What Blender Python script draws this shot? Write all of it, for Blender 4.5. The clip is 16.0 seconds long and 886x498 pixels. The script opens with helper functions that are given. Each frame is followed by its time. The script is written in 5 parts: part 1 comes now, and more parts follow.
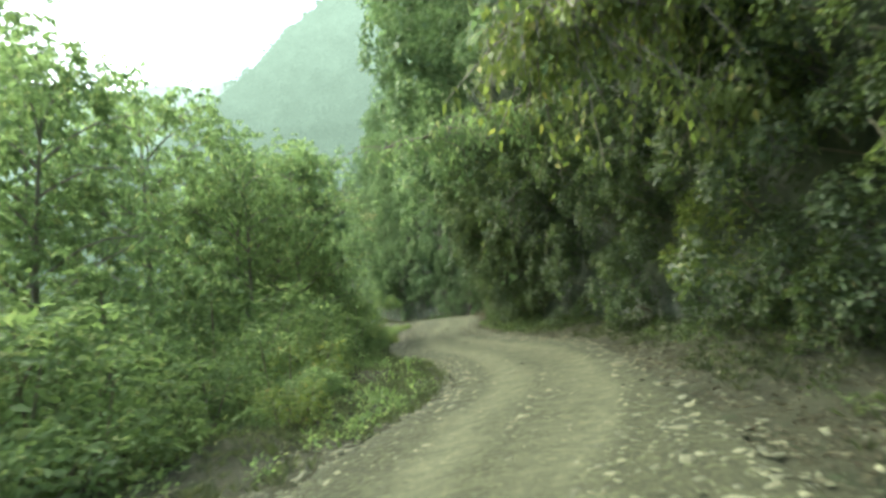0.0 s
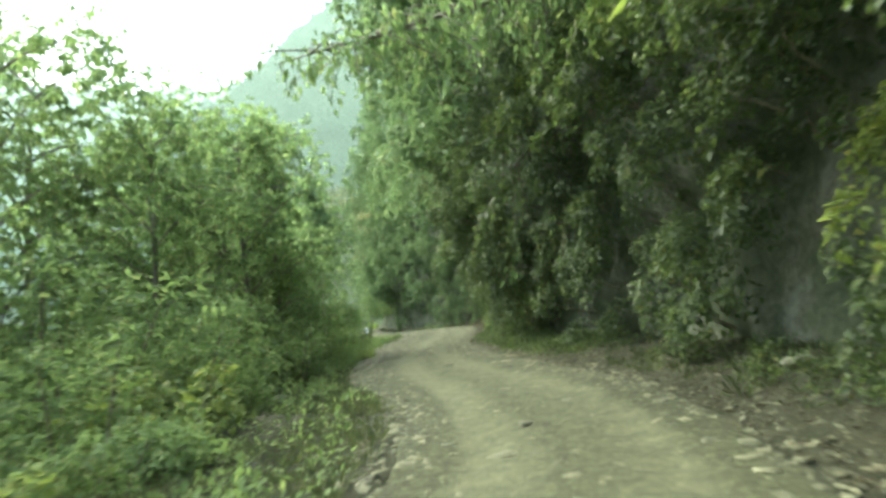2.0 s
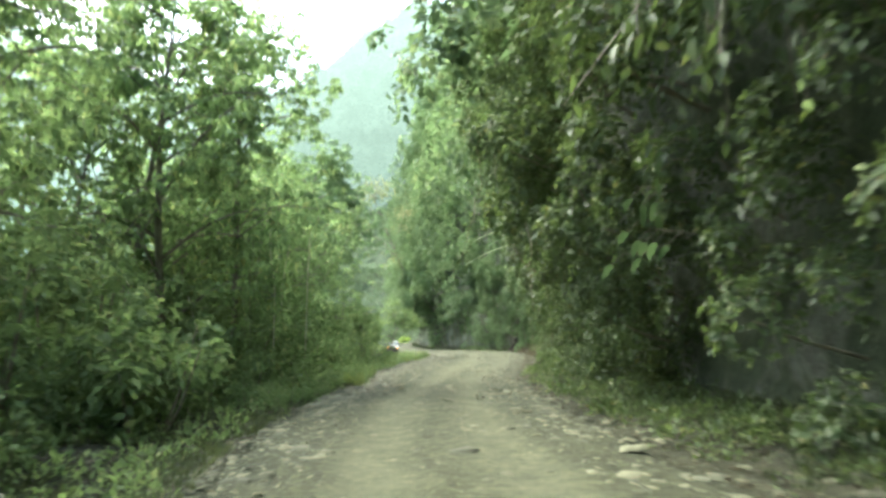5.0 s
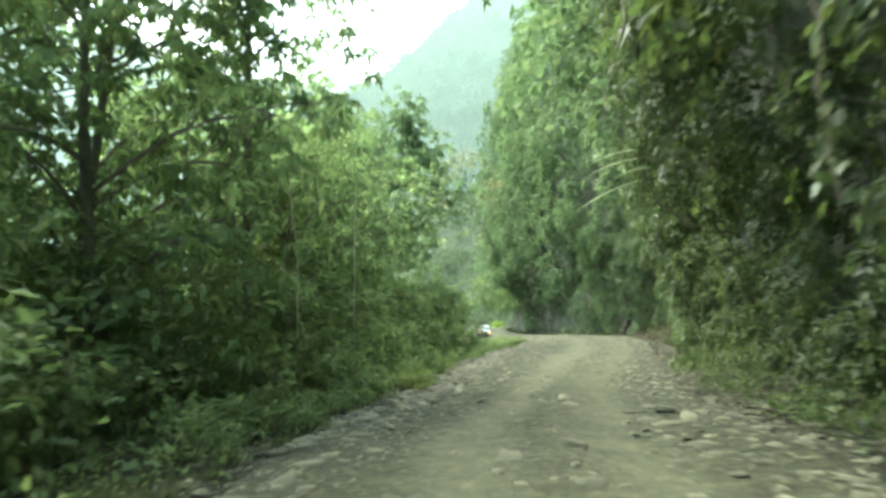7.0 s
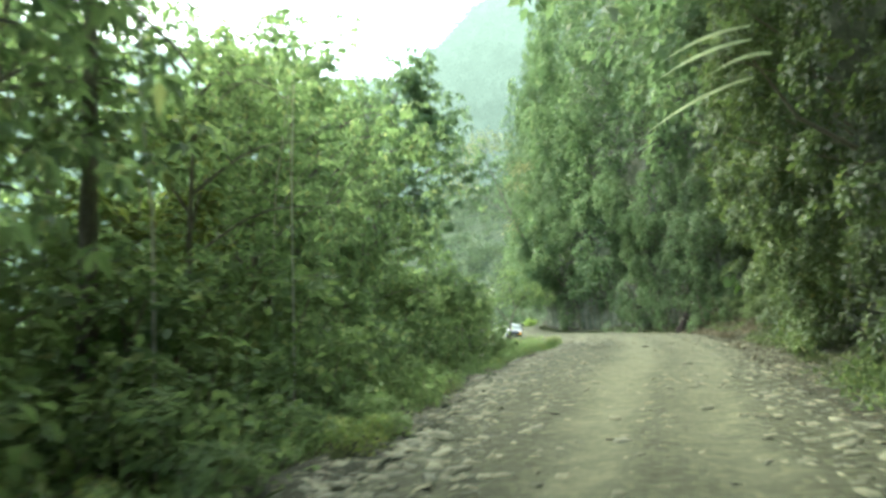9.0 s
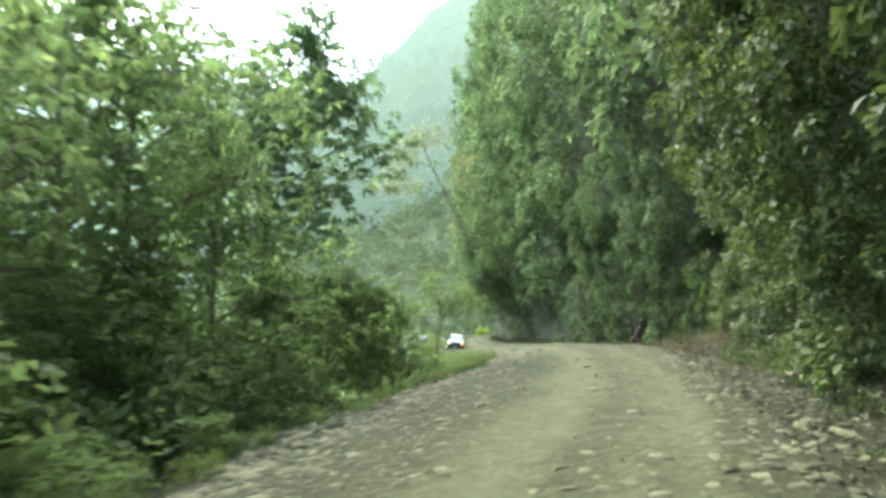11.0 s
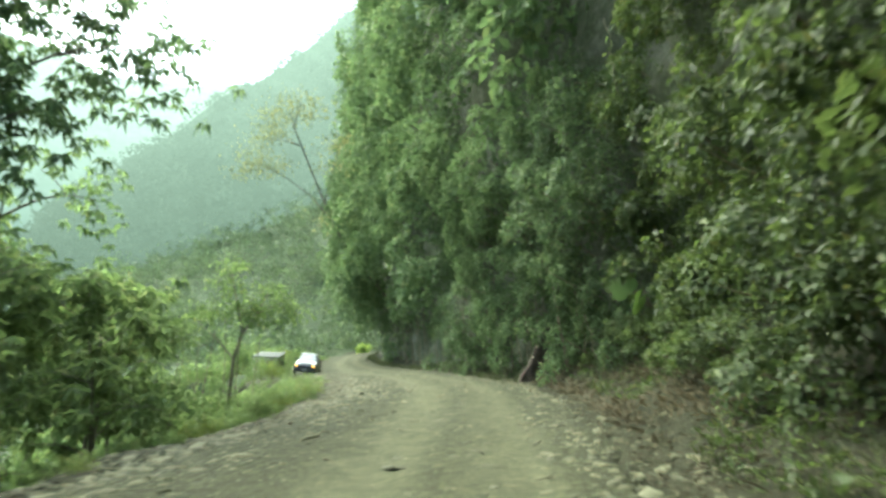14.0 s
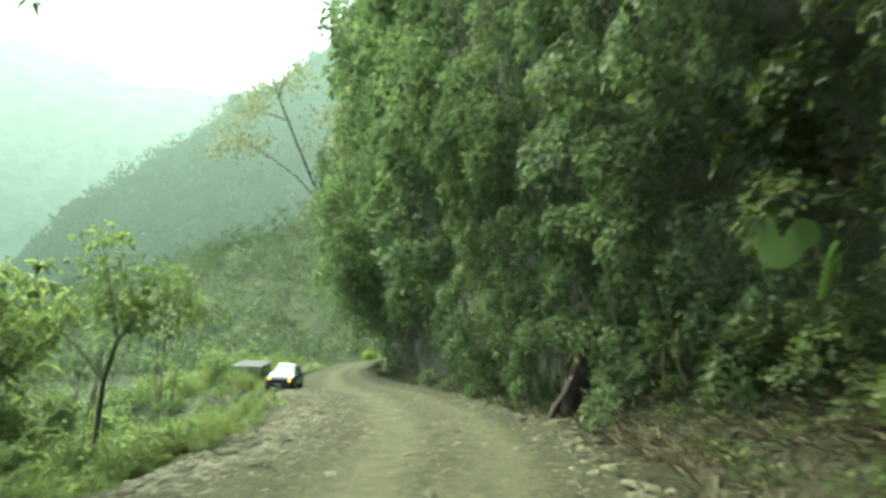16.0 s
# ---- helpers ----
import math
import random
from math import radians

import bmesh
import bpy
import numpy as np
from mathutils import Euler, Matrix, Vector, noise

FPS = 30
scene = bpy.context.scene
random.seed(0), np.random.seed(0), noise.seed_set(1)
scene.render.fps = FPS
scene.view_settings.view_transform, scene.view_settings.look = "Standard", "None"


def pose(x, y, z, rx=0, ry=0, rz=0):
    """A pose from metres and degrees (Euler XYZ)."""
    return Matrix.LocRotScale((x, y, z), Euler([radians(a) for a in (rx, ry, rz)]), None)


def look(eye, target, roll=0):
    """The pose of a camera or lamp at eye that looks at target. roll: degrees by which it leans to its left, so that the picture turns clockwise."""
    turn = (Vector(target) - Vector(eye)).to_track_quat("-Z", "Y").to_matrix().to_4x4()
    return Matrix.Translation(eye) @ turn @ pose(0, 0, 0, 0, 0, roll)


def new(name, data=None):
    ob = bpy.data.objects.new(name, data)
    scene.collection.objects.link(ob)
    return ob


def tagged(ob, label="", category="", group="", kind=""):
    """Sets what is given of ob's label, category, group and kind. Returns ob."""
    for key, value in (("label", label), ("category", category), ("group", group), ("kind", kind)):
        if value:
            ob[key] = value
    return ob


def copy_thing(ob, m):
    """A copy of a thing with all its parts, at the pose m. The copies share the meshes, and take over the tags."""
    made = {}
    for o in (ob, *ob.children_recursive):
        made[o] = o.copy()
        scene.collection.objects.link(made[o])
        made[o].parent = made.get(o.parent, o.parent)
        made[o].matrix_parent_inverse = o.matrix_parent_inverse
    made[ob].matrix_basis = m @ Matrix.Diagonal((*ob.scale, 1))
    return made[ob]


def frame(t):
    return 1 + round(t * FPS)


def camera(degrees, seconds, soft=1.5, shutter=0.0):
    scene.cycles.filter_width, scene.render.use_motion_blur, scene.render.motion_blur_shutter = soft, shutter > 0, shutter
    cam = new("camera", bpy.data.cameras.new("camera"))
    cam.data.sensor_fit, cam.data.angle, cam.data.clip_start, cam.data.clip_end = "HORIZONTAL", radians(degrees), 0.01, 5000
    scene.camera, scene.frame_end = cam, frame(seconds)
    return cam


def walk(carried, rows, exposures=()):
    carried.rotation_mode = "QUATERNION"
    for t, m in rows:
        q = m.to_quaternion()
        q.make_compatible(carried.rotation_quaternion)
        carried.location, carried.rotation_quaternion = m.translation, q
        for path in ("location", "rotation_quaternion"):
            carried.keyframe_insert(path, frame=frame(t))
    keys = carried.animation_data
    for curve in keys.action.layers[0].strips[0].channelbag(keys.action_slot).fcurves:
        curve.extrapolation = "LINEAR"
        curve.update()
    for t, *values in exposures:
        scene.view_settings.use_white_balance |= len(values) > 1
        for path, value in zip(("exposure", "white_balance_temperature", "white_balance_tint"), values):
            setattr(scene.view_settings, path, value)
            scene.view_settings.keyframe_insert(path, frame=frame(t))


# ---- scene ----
cam = camera(66.5, 16.0, soft=3.0, shutter=0.7)
PATH = [
    (0, (3.666, 3.894, 2.515), (3.496, 6.383, 2.697), -5.4),
    (0.5, (3.746, 6.062, 2.478), (3.549, 8.547, 2.667), -5.1),
    (1, (3.821, 8.216, 2.417), (3.603, 10.699, 2.619), -5.3),
    (1.5, (3.831, 10.693, 2.382), (3.649, 13.178, 2.583), -5.3),
    (2, (4.039, 13.197, 2.282), (3.848, 15.680, 2.499), -4.2),
    (2.5, (4.038, 15.675, 2.255), (3.874, 18.155, 2.529), -3.7),
    (3, (4.059, 18.203, 2.191), (3.875, 20.680, 2.467), -2.2),
    (5.5, (2.790, 29.739, 1.843), (2.377, 32.188, 2.134), 3.2),
    (6, (2.480, 31.928, 1.769), (1.949, 34.358, 2.019), 2.4),
    (6.5, (2.066, 34.081, 1.743), (1.411, 36.484, 1.963), 2.0),
    (7, (1.608, 36.242, 1.618), (0.901, 38.630, 1.847), 1.4),
    (7.5, (1.067, 38.233, 1.560), (0.319, 40.607, 1.780), 0.5),
    (8, (0.504, 40.203, 1.497), (-0.289, 42.564, 1.709), 0.7),
    (9.2, (0.120, 45.100, 1.520), (-0.700, 47.455, 1.750), 0.0),
    (10.5, (0.544, 50.461, 1.580), (-0.233, 52.823, 1.845), -1.1),
    (11, (0.427, 52.352, 1.574), (-0.262, 54.742, 1.830), -0.7),
    (11.5, (0.447, 54.289, 1.585), (-0.171, 56.695, 1.855), 0.2),
    (12, (0.468, 56.392, 1.607), (-0.040, 58.825, 1.882), 0.0),
    (12.5, (0.464, 58.606, 1.628), (0.045, 61.055, 1.905), 0.4),
    (13, (0.604, 60.906, 1.685), (0.239, 63.360, 1.991), 0.6),
    (13.5, (0.647, 63.154, 1.680), (0.294, 65.611, 1.971), 1.4),
    (14, (0.664, 65.566, 1.766), (0.303, 68.020, 2.077), 1.6),
    (14.5, (0.652, 67.884, 1.766), (0.281, 70.336, 2.085), 1.7),
    (15, (0.538, 70.289, 1.815), (0.161, 72.740, 2.132), 1.5),
    (15.5, (0.452, 72.725, 1.790), (0.052, 75.171, 2.120), 1.8),
    (16, (0.243, 75.011, 1.857), (-0.202, 77.450, 2.181), 1.4),
]
walk(cam, [(t, look(eye, target, roll)) for t, eye, target, roll in PATH], [(0, 2.62, 6020, -9), (1.5, 2.7, 6020, -8), (2.5, 2.95, 5880, -11), (3, 3.0, 5820, -11), (5.5, 3.18, 5800, -1), (6.5, 3.06, 5780, -6), (8, 3.08, 5680, -8), (10.5, 2.9, 5860, -6), (11.5, 2.86, 5760, -4), (13, 2.8, 5740, -9), (14.5, 2.7, 6100, -14), (16, 2.58, 6250, -18)])

# ---- world and sun ----
SUN_AZ, SUN_EL = -62.0, 54.0
world = bpy.data.worlds.new("world")
scene.world = world
world.use_nodes = True
wn = world.node_tree.nodes
sky = wn.new("ShaderNodeTexSky")
sky.sky_type = "NISHITA"
sky.sun_disc = False
sky.sun_elevation = radians(SUN_EL)
sky.sun_rotation = radians(SUN_AZ)
sky.dust_density = 6.0
sky.air_density = 1.0
sky.ozone_density = 0.6
world.node_tree.links.new(sky.outputs["Color"], wn["Background"].inputs["Color"])
wn["Background"].inputs["Strength"].default_value = 0.15
sun = new("sun", bpy.data.lights.new("sun", "SUN"))
sun.data.energy = 0.55
sun.data.angle = radians(28)
sun.data.color = (1.0, 0.95, 0.85)
far_sun = Vector((math.sin(radians(SUN_AZ)) * math.cos(radians(SUN_EL)), math.cos(radians(SUN_AZ)) * math.cos(radians(SUN_EL)), math.sin(radians(SUN_EL)))) * 300
sun.matrix_world = look(far_sun, (0, 0, 0))


# ---- materials ----
def material(name):
    m = bpy.data.materials.new(name)
    m.use_nodes = True
    nodes, links = m.node_tree.nodes, m.node_tree.links
    return m, nodes, links, nodes["Principled BSDF"]


def ramp(nodes, stops):
    r = nodes.new("ShaderNodeValToRGB")
    while len(r.color_ramp.elements) < len(stops):
        r.color_ramp.elements.new(0.5)
    for e, (at, c) in zip(r.color_ramp.elements, stops):
        e.position, e.color = at, (*c, 1)
    return r


def noise_node(nodes, links, scale, detail=4.0, rough=0.6, source="Object"):
    tc = nodes.new("ShaderNodeTexCoord")
    n = nodes.new("ShaderNodeTexNoise")
    n.inputs["Scale"].default_value = scale
    n.inputs["Detail"].default_value = detail
    n.inputs["Roughness"].default_value = rough
    links.new(tc.outputs[source], n.inputs["Vector"])
    return n


def mix_rgb(nodes, links, fac, a, b, mode="MIX"):
    m = nodes.new("ShaderNodeMix")
    m.data_type, m.blend_type = "RGBA", mode
    for socket, value in ((m.inputs[0], fac), (m.inputs[6], a), (m.inputs[7], b)):
        if isinstance(value, bpy.types.NodeSocket):
            links.new(value, socket)
        elif isinstance(value, (int, float)):
            socket.default_value = value
        else:
            socket.default_value = (*value, 1)
    return m.outputs[2]


def bump(nodes, links, height, strength, distance, bsdf):
    b = nodes.new("ShaderNodeBump")
    b.inputs["Strength"].default_value = strength
    b.inputs["Distance"].default_value = distance
    links.new(height, b.inputs["Height"])
    links.new(b.outputs["Normal"], bsdf.inputs["Normal"])


def leaf_material(name, stops, through_colour, share=0.42, rough=0.62, spec=0.2, vary=0.16, gain=1.35):
    """Leaves: each leaf its own tint, each plant its own shade, light comes through from behind."""
    m, nodes, links, bsdf = material(name)
    geo = nodes.new("ShaderNodeNewGeometry")
    info = nodes.new("ShaderNodeObjectInfo")
    mean = [sum(c[k] for _, c in stops) / len(stops) for k in range(3)]
    even = [(at, [0.66 * c + 0.34 * q for c, q in zip(colour, mean)]) for at, colour in stops]
    r = ramp(nodes, [(at, tuple(min(0.6, gain * (0.76 * c + 0.24 * colour[1] * warm)) for c, warm in zip(colour, (1.0, 0.92, 0.8)))) for at, colour in even])
    links.new(geo.outputs["Random Per Island"], r.inputs[0])
    hsv = nodes.new("ShaderNodeHueSaturation")
    rng = nodes.new("ShaderNodeMapRange")
    rng.inputs["To Min"].default_value, rng.inputs["To Max"].default_value = 1 - vary, 1 + vary
    links.new(info.outputs["Random"], rng.inputs["Value"])
    links.new(rng.outputs[0], hsv.inputs["Value"])
    links.new(r.outputs[0], hsv.inputs["Color"])
    links.new(hsv.outputs[0], bsdf.inputs["Base Color"])
    bsdf.inputs["Roughness"].default_value = rough
    bsdf.inputs["Specular IOR Level"].default_value = spec
    tr = nodes.new("ShaderNodeBsdfTranslucent")
    links.new(mix_rgb(nodes, links, 0.42, hsv.outputs[0], through_colour), tr.inputs["Color"])
    mx = nodes.new("ShaderNodeMixShader")
    mx.inputs[0].default_value = share
    links.new(bsdf.outputs[0], mx.inputs[1])
    links.new(tr.outputs[0], mx.inputs[2])
    links.new(mx.outputs[0], nodes["Material Output"].inputs["Surface"])
    return m


LEAF_WALL = leaf_material("creeper_leaf", [(0.0, (0.022, 0.055, 0.016)), (0.45, (0.04, 0.095, 0.026)), (0.8, (0.07, 0.14, 0.035)), (0.97, (0.14, 0.2, 0.04)), (1.0, (0.3, 0.24, 0.06))], (0.14, 0.2, 0.035), rough=0.52, spec=0.22, gain=0.71)
# Lightened creeper leaf: the far cliff's light and haze are put into its colour.
LEAF_WALL_LIT = leaf_material("creeper_leaf_lit", [(0.0, (0.03, 0.062, 0.022)), (0.45, (0.05, 0.1, 0.034)), (0.8, (0.08, 0.14, 0.045)), (1.0, (0.16, 0.19, 0.06))], (0.13, 0.2, 0.06), share=0.48, gain=1.28)
LEAF_TREE = leaf_material("tree_leaf", [(0.0, (0.025, 0.055, 0.018)), (0.5, (0.045, 0.095, 0.028)), (0.9, (0.08, 0.15, 0.04)), (1.0, (0.2, 0.2, 0.05))], (0.2, 0.28, 0.07), share=0.56, gain=2.0)
LEAF_BRIGHT = leaf_material("young_leaf", [(0.0, (0.06, 0.12, 0.02)), (0.6, (0.11, 0.19, 0.03)), (0.94, (0.17, 0.24, 0.04)), (1.0, (0.42, 0.3, 0.05))], (0.28, 0.36, 0.04), share=0.45, gain=0.82)
LEAF_SHRUB = leaf_material("shrub_leaf", [(0.0, (0.025, 0.06, 0.016)), (0.5, (0.05, 0.105, 0.025)), (0.88, (0.09, 0.16, 0.035)), (1.0, (0.22, 0.24, 0.07))], (0.19, 0.26, 0.06), share=0.56, gain=1.58)
LEAF_DRY = leaf_material("fallen_leaf", [(0.0, (0.04, 0.035, 0.018)), (0.4, (0.075, 0.066, 0.034)), (0.8, (0.13, 0.118, 0.063)), (1.0, (0.22, 0.21, 0.12))], (0.2, 0.13, 0.05), share=0.12, spec=0.1, gain=0.5)
LEAF_STRAW = leaf_material("dry_stalk", [(0.0, (0.05, 0.045, 0.022)), (0.5, (0.1, 0.088, 0.045)), (0.85, (0.16, 0.14, 0.075)), (1.0, (0.26, 0.23, 0.14))], (0.2, 0.15, 0.06), share=0.15, spec=0.1, gain=0.8)
# base colour raised so that the blades' white sheen is painted in
LEAF_GLOSS = leaf_material("frond_leaf_sheen", [(0.0, (0.28, 0.36, 0.2)), (1.0, (0.4, 0.46, 0.3))], (0.2, 0.3, 0.06), rough=0.22, spec=0.9, share=0.2)
LEAF_YELLOW = leaf_material("yellow_leaf", [(0.0, (0.14, 0.26, 0.03)), (1.0, (0.26, 0.38, 0.05))], (0.4, 0.5, 0.05), share=0.5)
LEAF_WHORL = leaf_material("whorl_tree_leaf", [(0.0, (0.025, 0.055, 0.02)), (0.6, (0.045, 0.09, 0.03)), (1.0, (0.09, 0.13, 0.04))], (0.14, 0.2, 0.06), share=0.5, gain=2.1)
LEAF_BROAD = leaf_material("broad_matt_leaf", [(0.0, (0.03, 0.07, 0.012)), (1.0, (0.07, 0.13, 0.02))], (0.12, 0.2, 0.03), share=0.3, rough=0.9, spec=0.03, gain=0.8)
LEAF_SPARSE = leaf_material("sparse_tree_leaf", [(0.0, (0.15, 0.18, 0.06)), (1.0, (0.28, 0.28, 0.1))], (0.3, 0.3, 0.08), share=0.4)
LEAF_FAR = leaf_material("far_wood_leaf", [(0.0, (0.05, 0.09, 0.04)), (0.6, (0.085, 0.14, 0.06)), (0.95, (0.13, 0.18, 0.085)), (1.0, (0.2, 0.21, 0.12))], (0.15, 0.22, 0.08), spec=0.2, gain=0.85)
GRASS = leaf_material("grass_blade", [(0.0, (0.035, 0.06, 0.02)), (0.6, (0.065, 0.095, 0.035)), (1.0, (0.16, 0.15, 0.08))], (0.12, 0.16, 0.04), gain=0.6)


def bark_material(name, a, b):
    m, nodes, links, bsdf = material(name)
    n = noise_node(nodes, links, 6.0, 8.0, 0.7)
    r = ramp(nodes, [(0.3, a), (0.7, b)])
    links.new(n.outputs["Fac"], r.inputs[0])
    links.new(r.outputs[0], bsdf.inputs["Base Color"])
    bsdf.inputs["Roughness"].default_value = 0.9
    bump(nodes, links, n.outputs["Fac"], 0.6, 0.03, bsdf)
    return m


BARK = bark_material("bark", (0.07, 0.065, 0.045), (0.18, 0.16, 0.12))
BARK_RED = bark_material("red_root_bark", (0.022, 0.017, 0.011), (0.06, 0.043, 0.029))
STEM = bark_material("creeper_stem", (0.07, 0.06, 0.035), (0.18, 0.16, 0.1))
WOOD_DULL = bark_material("dead_wood", (0.26, 0.25, 0.2), (0.42, 0.4, 0.33))
WOOD_PALE = bark_material("broken_wood", (0.22, 0.18, 0.13), (0.36, 0.31, 0.24))


def road_material():
    m, nodes, links, bsdf = material("dirt_road")
    uv = nodes.new("ShaderNodeUVMap")
    sep = nodes.new("ShaderNodeSeparateXYZ")
    links.new(uv.outputs[0], sep.inputs[0])
    big = noise_node(nodes, links, 0.35, 5.0, 0.65)
    mid = noise_node(nodes, links, 2.2, 6.0, 0.7)
    fine = noise_node(nodes, links, 17.0, 7.0, 0.8)
    # pale dust in the two wheel tracks, greyer crushed stone between and beside them
    wob = nodes.new("ShaderNodeMath")
    wob.operation = "MULTIPLY_ADD"
    links.new(big.outputs["Fac"], wob.inputs[0])
    wob.inputs[1].default_value = 0.16
    links.new(sep.outputs["X"], wob.inputs[2])
    tracks = ramp(nodes, [(0.0, (0.0, 0.0, 0.0)), (0.33, (0.08, 0.08, 0.08)), (0.41, (0.9, 0.9, 0.9)), (0.48, (0.9, 0.9, 0.9)), (0.57, (0.2, 0.2, 0.2)), (0.68, (0.65, 0.65, 0.65)), (0.76, (0.85, 0.85, 0.85)), (0.86, (0.0, 0.0, 0.0))])
    links.new(wob.outputs[0], tracks.inputs[0])
    add = nodes.new("ShaderNodeMath")
    add.operation = "MULTIPLY_ADD"
    links.new(mid.outputs["Fac"], add.inputs[0])
    add.inputs[1].default_value = 0.75
    links.new(tracks.outputs[0], add.inputs[2])
    dust = nodes.new("ShaderNodeMapRange")
    dust.inputs["From Min"].default_value, dust.inputs["From Max"].default_value = 0.5, 1.3
    links.new(add.outputs[0], dust.inputs["Value"])
    stone = ramp(nodes, [(0.25, (0.02, 0.022, 0.011)), (0.5, (0.036, 0.039, 0.02)), (0.75, (0.061, 0.064, 0.034))])
    links.new(fine.outputs["Fac"], stone.inputs[0])
    sand = ramp(nodes, [(0.3, (0.05, 0.053, 0.029)), (0.7, (0.084, 0.088, 0.05))])
    links.new(mid.outputs["Fac"], sand.inputs[0])
    col = mix_rgb(nodes, links, dust.outputs[0], stone.outputs[0], sand.outputs[0])
    tc = nodes.new("ShaderNodeTexCoord")
    warp = mix_rgb(nodes, links, 0.04, tc.outputs["Object"], mid.outputs["Color"], "ADD")
    grit = nodes.new("ShaderNodeTexVoronoi")
    grit.inputs["Scale"].default_value = 13.0
    grit.inputs["Randomness"].default_value = 1.0
    links.new(warp, grit.inputs["Vector"])
    shade = nodes.new("ShaderNodeSeparateColor")
    links.new(grit.outputs["Color"], shade.inputs[0])
    tint = ramp(nodes, [(0.0, (0.65, 0.65, 0.65)), (0.55, (0.97, 0.97, 0.95)), (0.85, (1.25, 1.24, 1.2)), (1.0, (1.7, 1.66, 1.55))])
    links.new(shade.outputs[0], tint.inputs[0])
    gritty = mix_rgb(nodes, links, 1.0, col, tint.outputs[0], "MULTIPLY")
    less = nodes.new("ShaderNodeMapRange")
    less.inputs["To Min"].default_value, less.inputs["To Max"].default_value = 1.0, 0.4
    links.new(dust.outputs[0], less.inputs["Value"])
    col = mix_rgb(nodes, links, less.outputs[0], col, gritty)
    links.new(col, bsdf.inputs["Base Color"])
    bsdf.inputs["Roughness"].default_value = 0.95
    bsdf.inputs["Specular IOR Level"].default_value = 0.2
    hsum = nodes.new("ShaderNodeMath")
    links.new(fine.outputs["Fac"], hsum.inputs[0])
    links.new(shade.outputs[1], hsum.inputs[1])
    bump(nodes, links, hsum.outputs[0], 0.65, 0.035, bsdf)
    return m


def soil_material(name, stops, scale, rock=None, height=0.06):
    m, nodes, links, bsdf = material(name)
    n1 = noise_node(nodes, links, scale, 8.0, 0.7)
    n2 = noise_node(nodes, links, scale * 9, 6.0, 0.75)
    r = ramp(nodes, stops)
    links.new(n1.outputs["Fac"], r.inputs[0])
    dark = ramp(nodes, [(0.3, (0.55, 0.55, 0.55)), (0.7, (1.25, 1.25, 1.2))])
    links.new(n2.outputs["Fac"], dark.inputs[0])
    col = mix_rgb(nodes, links, 1.0, r.outputs[0], dark.outputs[0], "MULTIPLY")
    links.new(col, bsdf.inputs["Base Color"])
    bsdf.inputs["Roughness"].default_value = 0.95
    bsdf.inputs["Specular IOR Level"].default_value = 0.2
    s = nodes.new("ShaderNodeMath")
    links.new(n1.outputs["Fac"], s.inputs[0])
    links.new(n2.outputs["Fac"], s.inputs[1])
    bump(nodes, links, s.outputs[0], 0.8, height, bsdf)
    return m


ROAD = road_material()
SOIL = soil_material("forest_soil", [(0.3, (0.022, 0.026, 0.013)), (0.45, (0.04, 0.042, 0.022)), (0.55, (0.03, 0.032, 0.017)), (0.7, (0.03, 0.044, 0.017))], 1.7, height=0.1)
SCRUB = soil_material("green_scrub", [(0.3, (0.03, 0.048, 0.022)), (0.5, (0.048, 0.07, 0.032)), (0.62, (0.06, 0.075, 0.038)), (0.75, (0.036, 0.058, 0.026))], 0.35, height=0.5)
CLIFF_ROCK = soil_material("cliff_rock", [(0.3, (0.05, 0.065, 0.036)), (0.5, (0.085, 0.1, 0.06)), (0.62, (0.17, 0.172, 0.14)), (0.75, (0.06, 0.09, 0.04))], 0.5, height=0.2)


def stone_material():
    m, nodes, links, bsdf = material("broken_slate")
    info = nodes.new("ShaderNodeObjectInfo")
    geo = nodes.new("ShaderNodeNewGeometry")
    s = nodes.new("ShaderNodeMath")
    links.new(info.outputs["Random"], s.inputs[0])
    links.new(geo.outputs["Random Per Island"], s.inputs[1])
    fr = nodes.new("ShaderNodeMath")
    fr.operation = "FRACT"
    links.new(s.outputs[0], fr.inputs[0])
    r = ramp(nodes, [(0.0, (0.046, 0.048, 0.026)), (0.4, (0.07, 0.072, 0.039)), (0.75, (0.106, 0.107, 0.06)), (0.93, (0.125, 0.124, 0.072)), (1.0, (0.078, 0.083, 0.055))])
    links.new(fr.outputs[0], r.inputs[0])
    n = noise_node(nodes, links, 14.0, 6.0, 0.7)
    d = ramp(nodes, [(0.3, (0.7, 0.7, 0.7)), (0.7, (1.15, 1.15, 1.1))])
    links.new(n.outputs["Fac"], d.inputs[0])
    links.new(mix_rgb(nodes, links, 1.0, r.outputs[0], d.outputs[0], "MULTIPLY"), bsdf.inputs["Base Color"])
    bsdf.inputs["Roughness"].default_value = 0.9
    bump(nodes, links, n.outputs["Fac"], 0.5, 0.02, bsdf)
    return m


STONE = stone_material()


